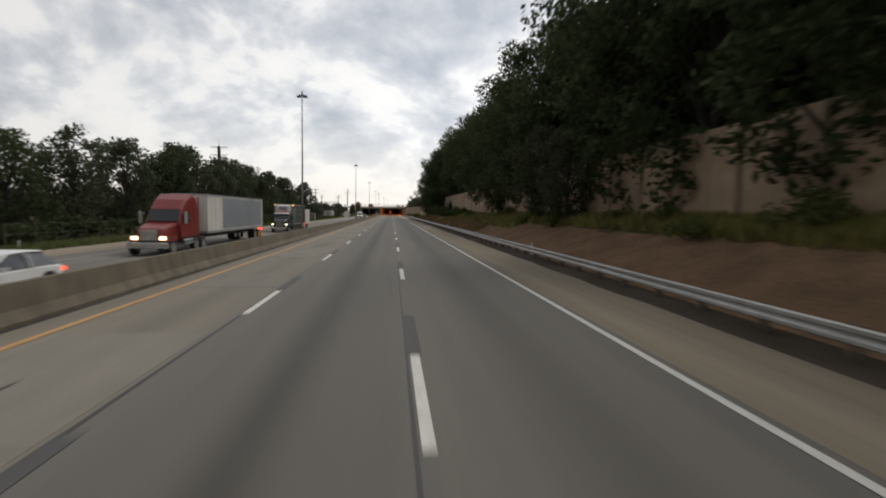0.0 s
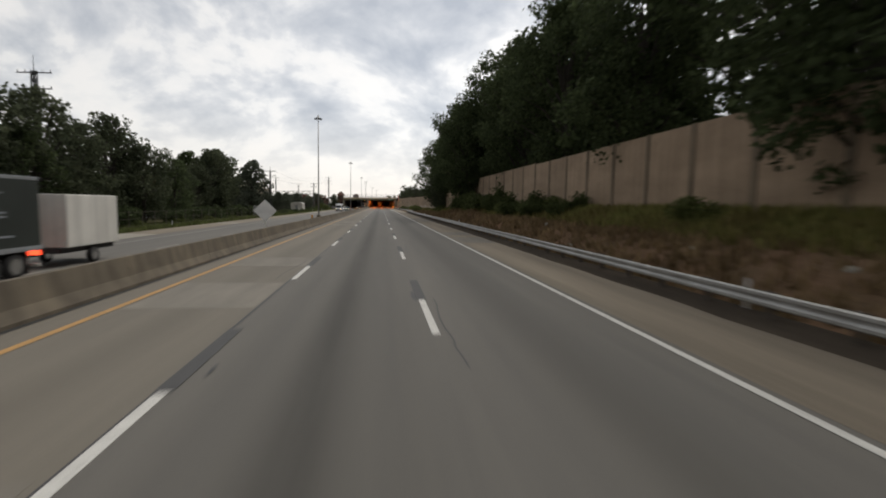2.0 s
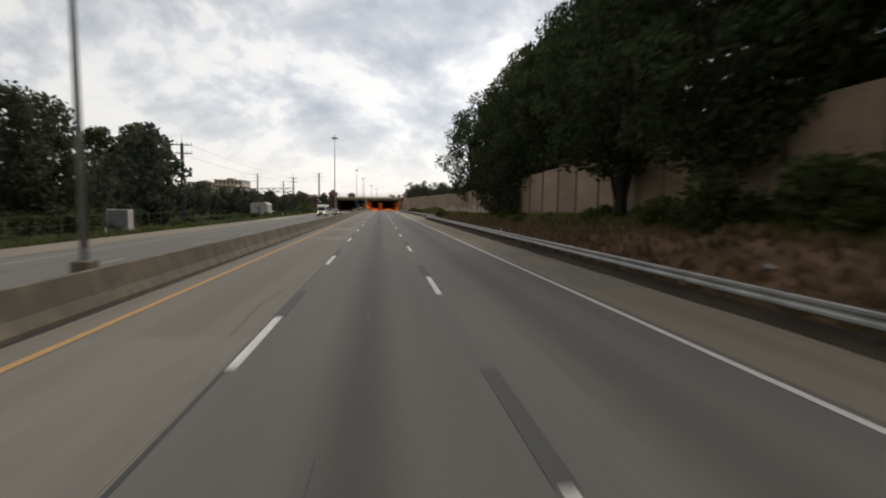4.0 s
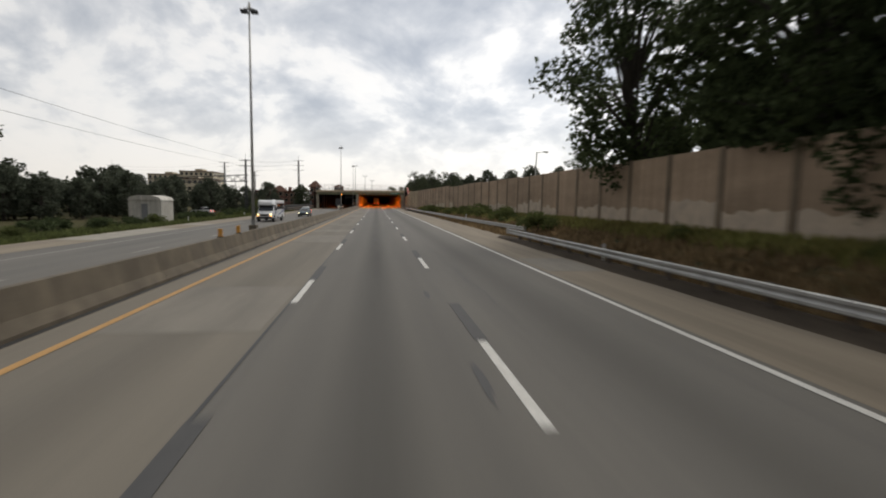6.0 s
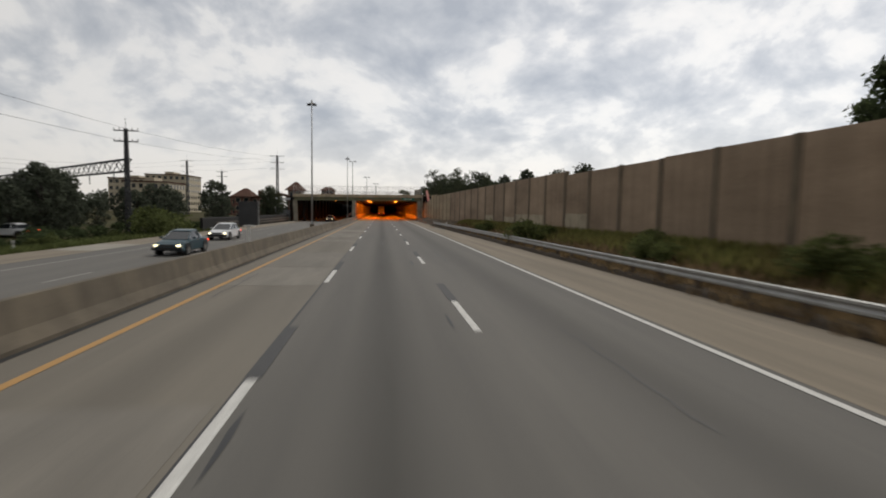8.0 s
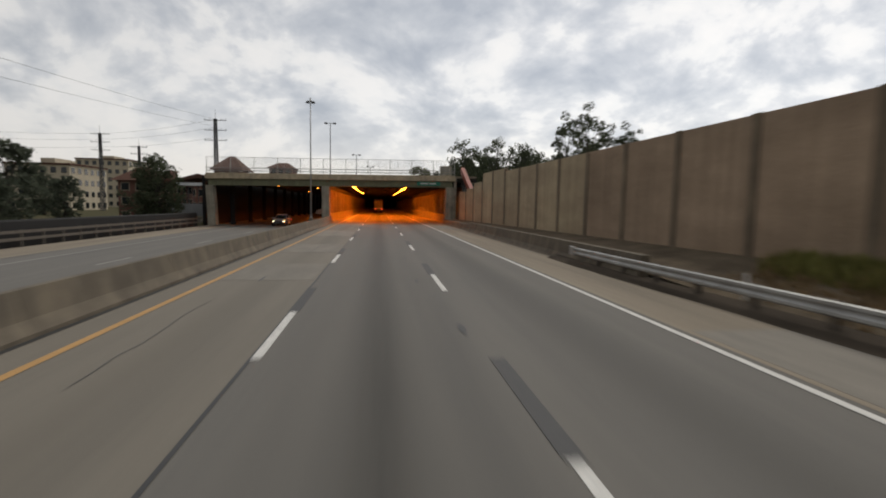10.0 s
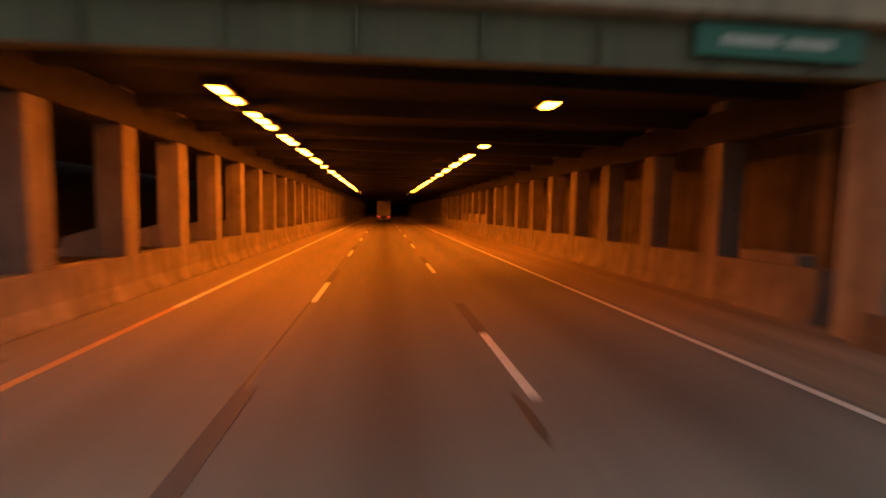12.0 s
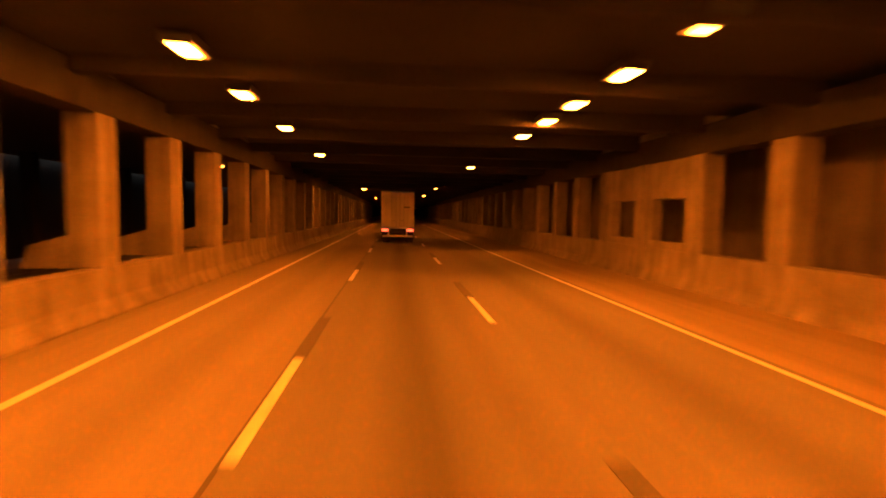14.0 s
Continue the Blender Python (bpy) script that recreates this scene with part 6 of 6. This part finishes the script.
        part("mirror_arm", rods(((s * 1.08, 10.26, 2.2), (s * 1.34, 10.33, 2.2), 0.018), ((s * 1.08, 10.3, 1.85), (s * 1.34, 10.33, 1.85), 0.018), n=6), M_DARK_STEEL, v)
    part("bumper", loft((11.52, 1.12, 1.10, 0.45, 0.78), (11.76, 1.08, 1.05, 0.45, 0.78), (11.84, 0.9, 0.88, 0.48, 0.74), cut=0.04), M_CHROME, v)
    pair(v, 1.3, 1.22, 0.48)
    pair(v, 2.45, 1.22, 0.48)
    pair(v, 10.8, 1.12, 0.48)
    return v


box_truck("box_truck", pose(-11.6, 78.4, OPPOSITE, 0, 0, 180), M_TRUCK_DARK, M_TRUCK_DARK, "dark green-black box truck with a white cooling unit and lit headlights")
cargo = thing("cargo_trailer", pose(-11.8, 79.9, OPPOSITE), "short plain white box trailer behind the dark truck", "trailer", "oncoming vehicles")
part("box", boxes((-1.15, 1.15, 0.6, 4.6, 0.85, 3.15), bevel=0.04), M_TRUCK_WHITE, cargo)
part("tow_bar", boxes((-0.06, 0.06, -0.6, 0.6, 0.5, 0.62)), M_DARK_STEEL, cargo)
part("chassis", boxes((-0.9, 0.9, 0.5, 4.6, 0.6, 0.85)), M_DARK_STEEL, cargo)
pair(cargo, 2.6, 1.12, 0.36, 0.22)

bus = thing("shuttle_bus", pose(-12.6, 244.3, OPPOSITE, 0, 0, 180), "white shuttle bus with dark side windows and blue stripes", "bus", "oncoming vehicles")
part("body", prisms([(0, 0.5), (0.0, 2.75), (0.2, 2.85), (5.3, 2.85), (5.7, 2.6), (5.7, 0.5)], -1.15, 1.15, "x", bevel=0.07), M_VAN_WHITE, bus)
front = part("cab", loft((5.4, 1.06, 1.02, 0.5, 2.25), (5.95, 1.06, 0.96, 0.5, 2.15), (6.55, 1.04, 0.96, 0.5, 1.42), (7.1, 0.98, 0.84, 0.5, 1.24), (7.4, 0.86, 0.74, 0.52, 1.08)), M_VAN_WHITE, bus)
part("windshield", prisms([(6.0, 2.10), (6.06, 2.13), (6.6, 1.46), (6.54, 1.42)], -0.88, 0.88, "x"), M_GLASS, front)
over = part("overcab", loft((5.2, 1.14, 1.05, 2.12, 2.86), (5.9, 1.12, 0.98, 2.12, 2.84), (6.3, 1.05, 0.86, 2.16, 2.70), (6.48, 0.9, 0.74, 2.22, 2.52), cut=0.12), M_VAN_WHITE, bus, "white rounded cap over the cab")
part("sign_window", boxes((-0.6, 0.6, 6.36, 6.44, 2.30, 2.46), bevel=0.01), M_SILVER, over)
M_BLUE_STRIPE = material("blue_stripe", (0.04, 0.07, 0.25), rough=0.4, spread=0.1, bump=0)
for s in (-1, 1):
    part("window_band", boxes((s * 1.15 - 0.006, s * 1.15 + 0.006, 0.28, 5.02, 1.62, 2.44)), M_DARK_STEEL, bus, "dark window band")
    for i in range(4):
        part("side_window", boxes((s * 1.15 - 0.012, s * 1.15 + 0.012, 0.34 + i * 1.18, 1.46 + i * 1.18, 1.67, 2.39)), M_GLASS, bus)
    part("cab_window", boxes((s * 1.03 - 0.03, s * 1.03 + 0.012, 5.55, 6.05, 1.5, 2.02), bevel=0.01), M_GLASS, front)
    for pts in ([(0.05, 1.50), (0.05, 1.62), (1.6, 1.42), (3.4, 1.05), (4.4, 0.98), (4.4, 0.90), (3.2, 0.92), (1.5, 1.28)], [(0.05, 1.34), (0.05, 1.42), (1.7, 1.2), (1.7, 1.14)], [(4.3, 1.30), (4.3, 1.36), (6.9, 1.16), (6.9, 1.11)]):
        part("stripe", prisms([(y, z) for y, z in pts], s * 1.15 - 0.008, s * 1.15 + 0.008, "x"), M_BLUE_STRIPE, bus, "blue stripe")
    part("headlight", boxes((s * 0.74 - 0.13, s * 0.74 + 0.13, 7.22, 7.40, 0.92, 1.04), bevel=0.03), M_WHITE_LIGHT, bus, "lit headlight")
    part("turn_signal", boxes((s * 0.78 - 0.12, s * 0.78 + 0.10, 7.24, 7.41, 0.78, 0.88), bevel=0.02), M_AMBER, bus, "amber turn signal")
    part("mirror", boxes((s * 1.3 - 0.08, s * 1.3 + 0.08, 6.3, 6.36, 1.5, 1.95), bevel=0.02), M_DARK_STEEL, bus)
    part("mirror_arm", rods(((s * 1.0, 6.25, 1.6), (s * 1.3, 6.33, 1.7), 0.015), n=6), M_DARK_STEEL, bus)
    part("step_well", boxes((s * 1.15 - 0.03, s * 1.15 + 0.004, 4.2, 5.2, 0.42, 0.66)), M_DARK_STEEL, bus)
part("bumper", loft((7.24, 1.02, 1.0, 0.42, 0.70), (7.44, 0.98, 0.96, 0.42, 0.70), (7.52, 0.82, 0.8, 0.45, 0.66), cut=0.04), M_DARK_STEEL, bus)
part("grille", boxes((-0.5, 0.5, 7.34, 7.44, 0.76, 1.0), bevel=0.02), M_DARK_STEEL, bus, "dark grille")
part("grille_bar", boxes((-0.52, 0.52, 7.40, 7.46, 0.86, 0.91)), M_CHROME, bus)
part("roof_beacon", boxes((-0.12, 0.12, 1.6, 1.9, 2.85, 2.98), bevel=0.03), M_WHITE_PLASTIC, bus)
arches(bus, 1.5, 1.15, 0.4)
arches(bus, 6.3, 1.04, 0.4)
pair(bus, 1.5, 1.17, 0.4)
pair(bus, 6.3, 1.06, 0.4)

car("car", pose(-9.2, 19.5, OPPOSITE, 0, 0, 180), M_VAN_WHITE, "white hatchback beside the median barrier", "oncoming vehicles", wagon=True, lit=False)
car("car", pose(-10.9, 263.0, OPPOSITE, 0, 0, 180), M_TEAL, "dark teal saloon car with lit headlights", "oncoming vehicles")
car("car", pose(-12.9, 278.0, OPPOSITE, 0, 0, 180), M_VAN_WHITE, "white car with lit headlights", "oncoming vehicles", wagon=True)
car("car", pose(-10.9, 353.5, OPPOSITE, 0, 0, 180), M_SILVER, "silver car leaving the dark bore with lit headlights", "oncoming vehicles")
car("car", pose(-33.4, 282.0, LOW + 0.02, 0, 0, 84), M_VAN_WHITE, "white car parked behind the roadside bushes", "parked cars", lit=False)
car("car", pose(-40.5, 286.5, LOW + 0.02, 0, 0, 90), M_SILVER, "silver car parked on the railway land", "parked cars", lit=False)
for i, (x, y, a) in enumerate(((-47, 203, 80), (-46, 208, 95), (-48, 214, 84), (-52, 232, 90))):
    car("car", pose(x, y, LOW + 0.01, 0, 0, a), (M_VAN_WHITE, M_SILVER, M_VAN_WHITE, M_BLACK_PAINTWORK)[i], "parked car in a lot behind the verge", "parked cars", lit=False)
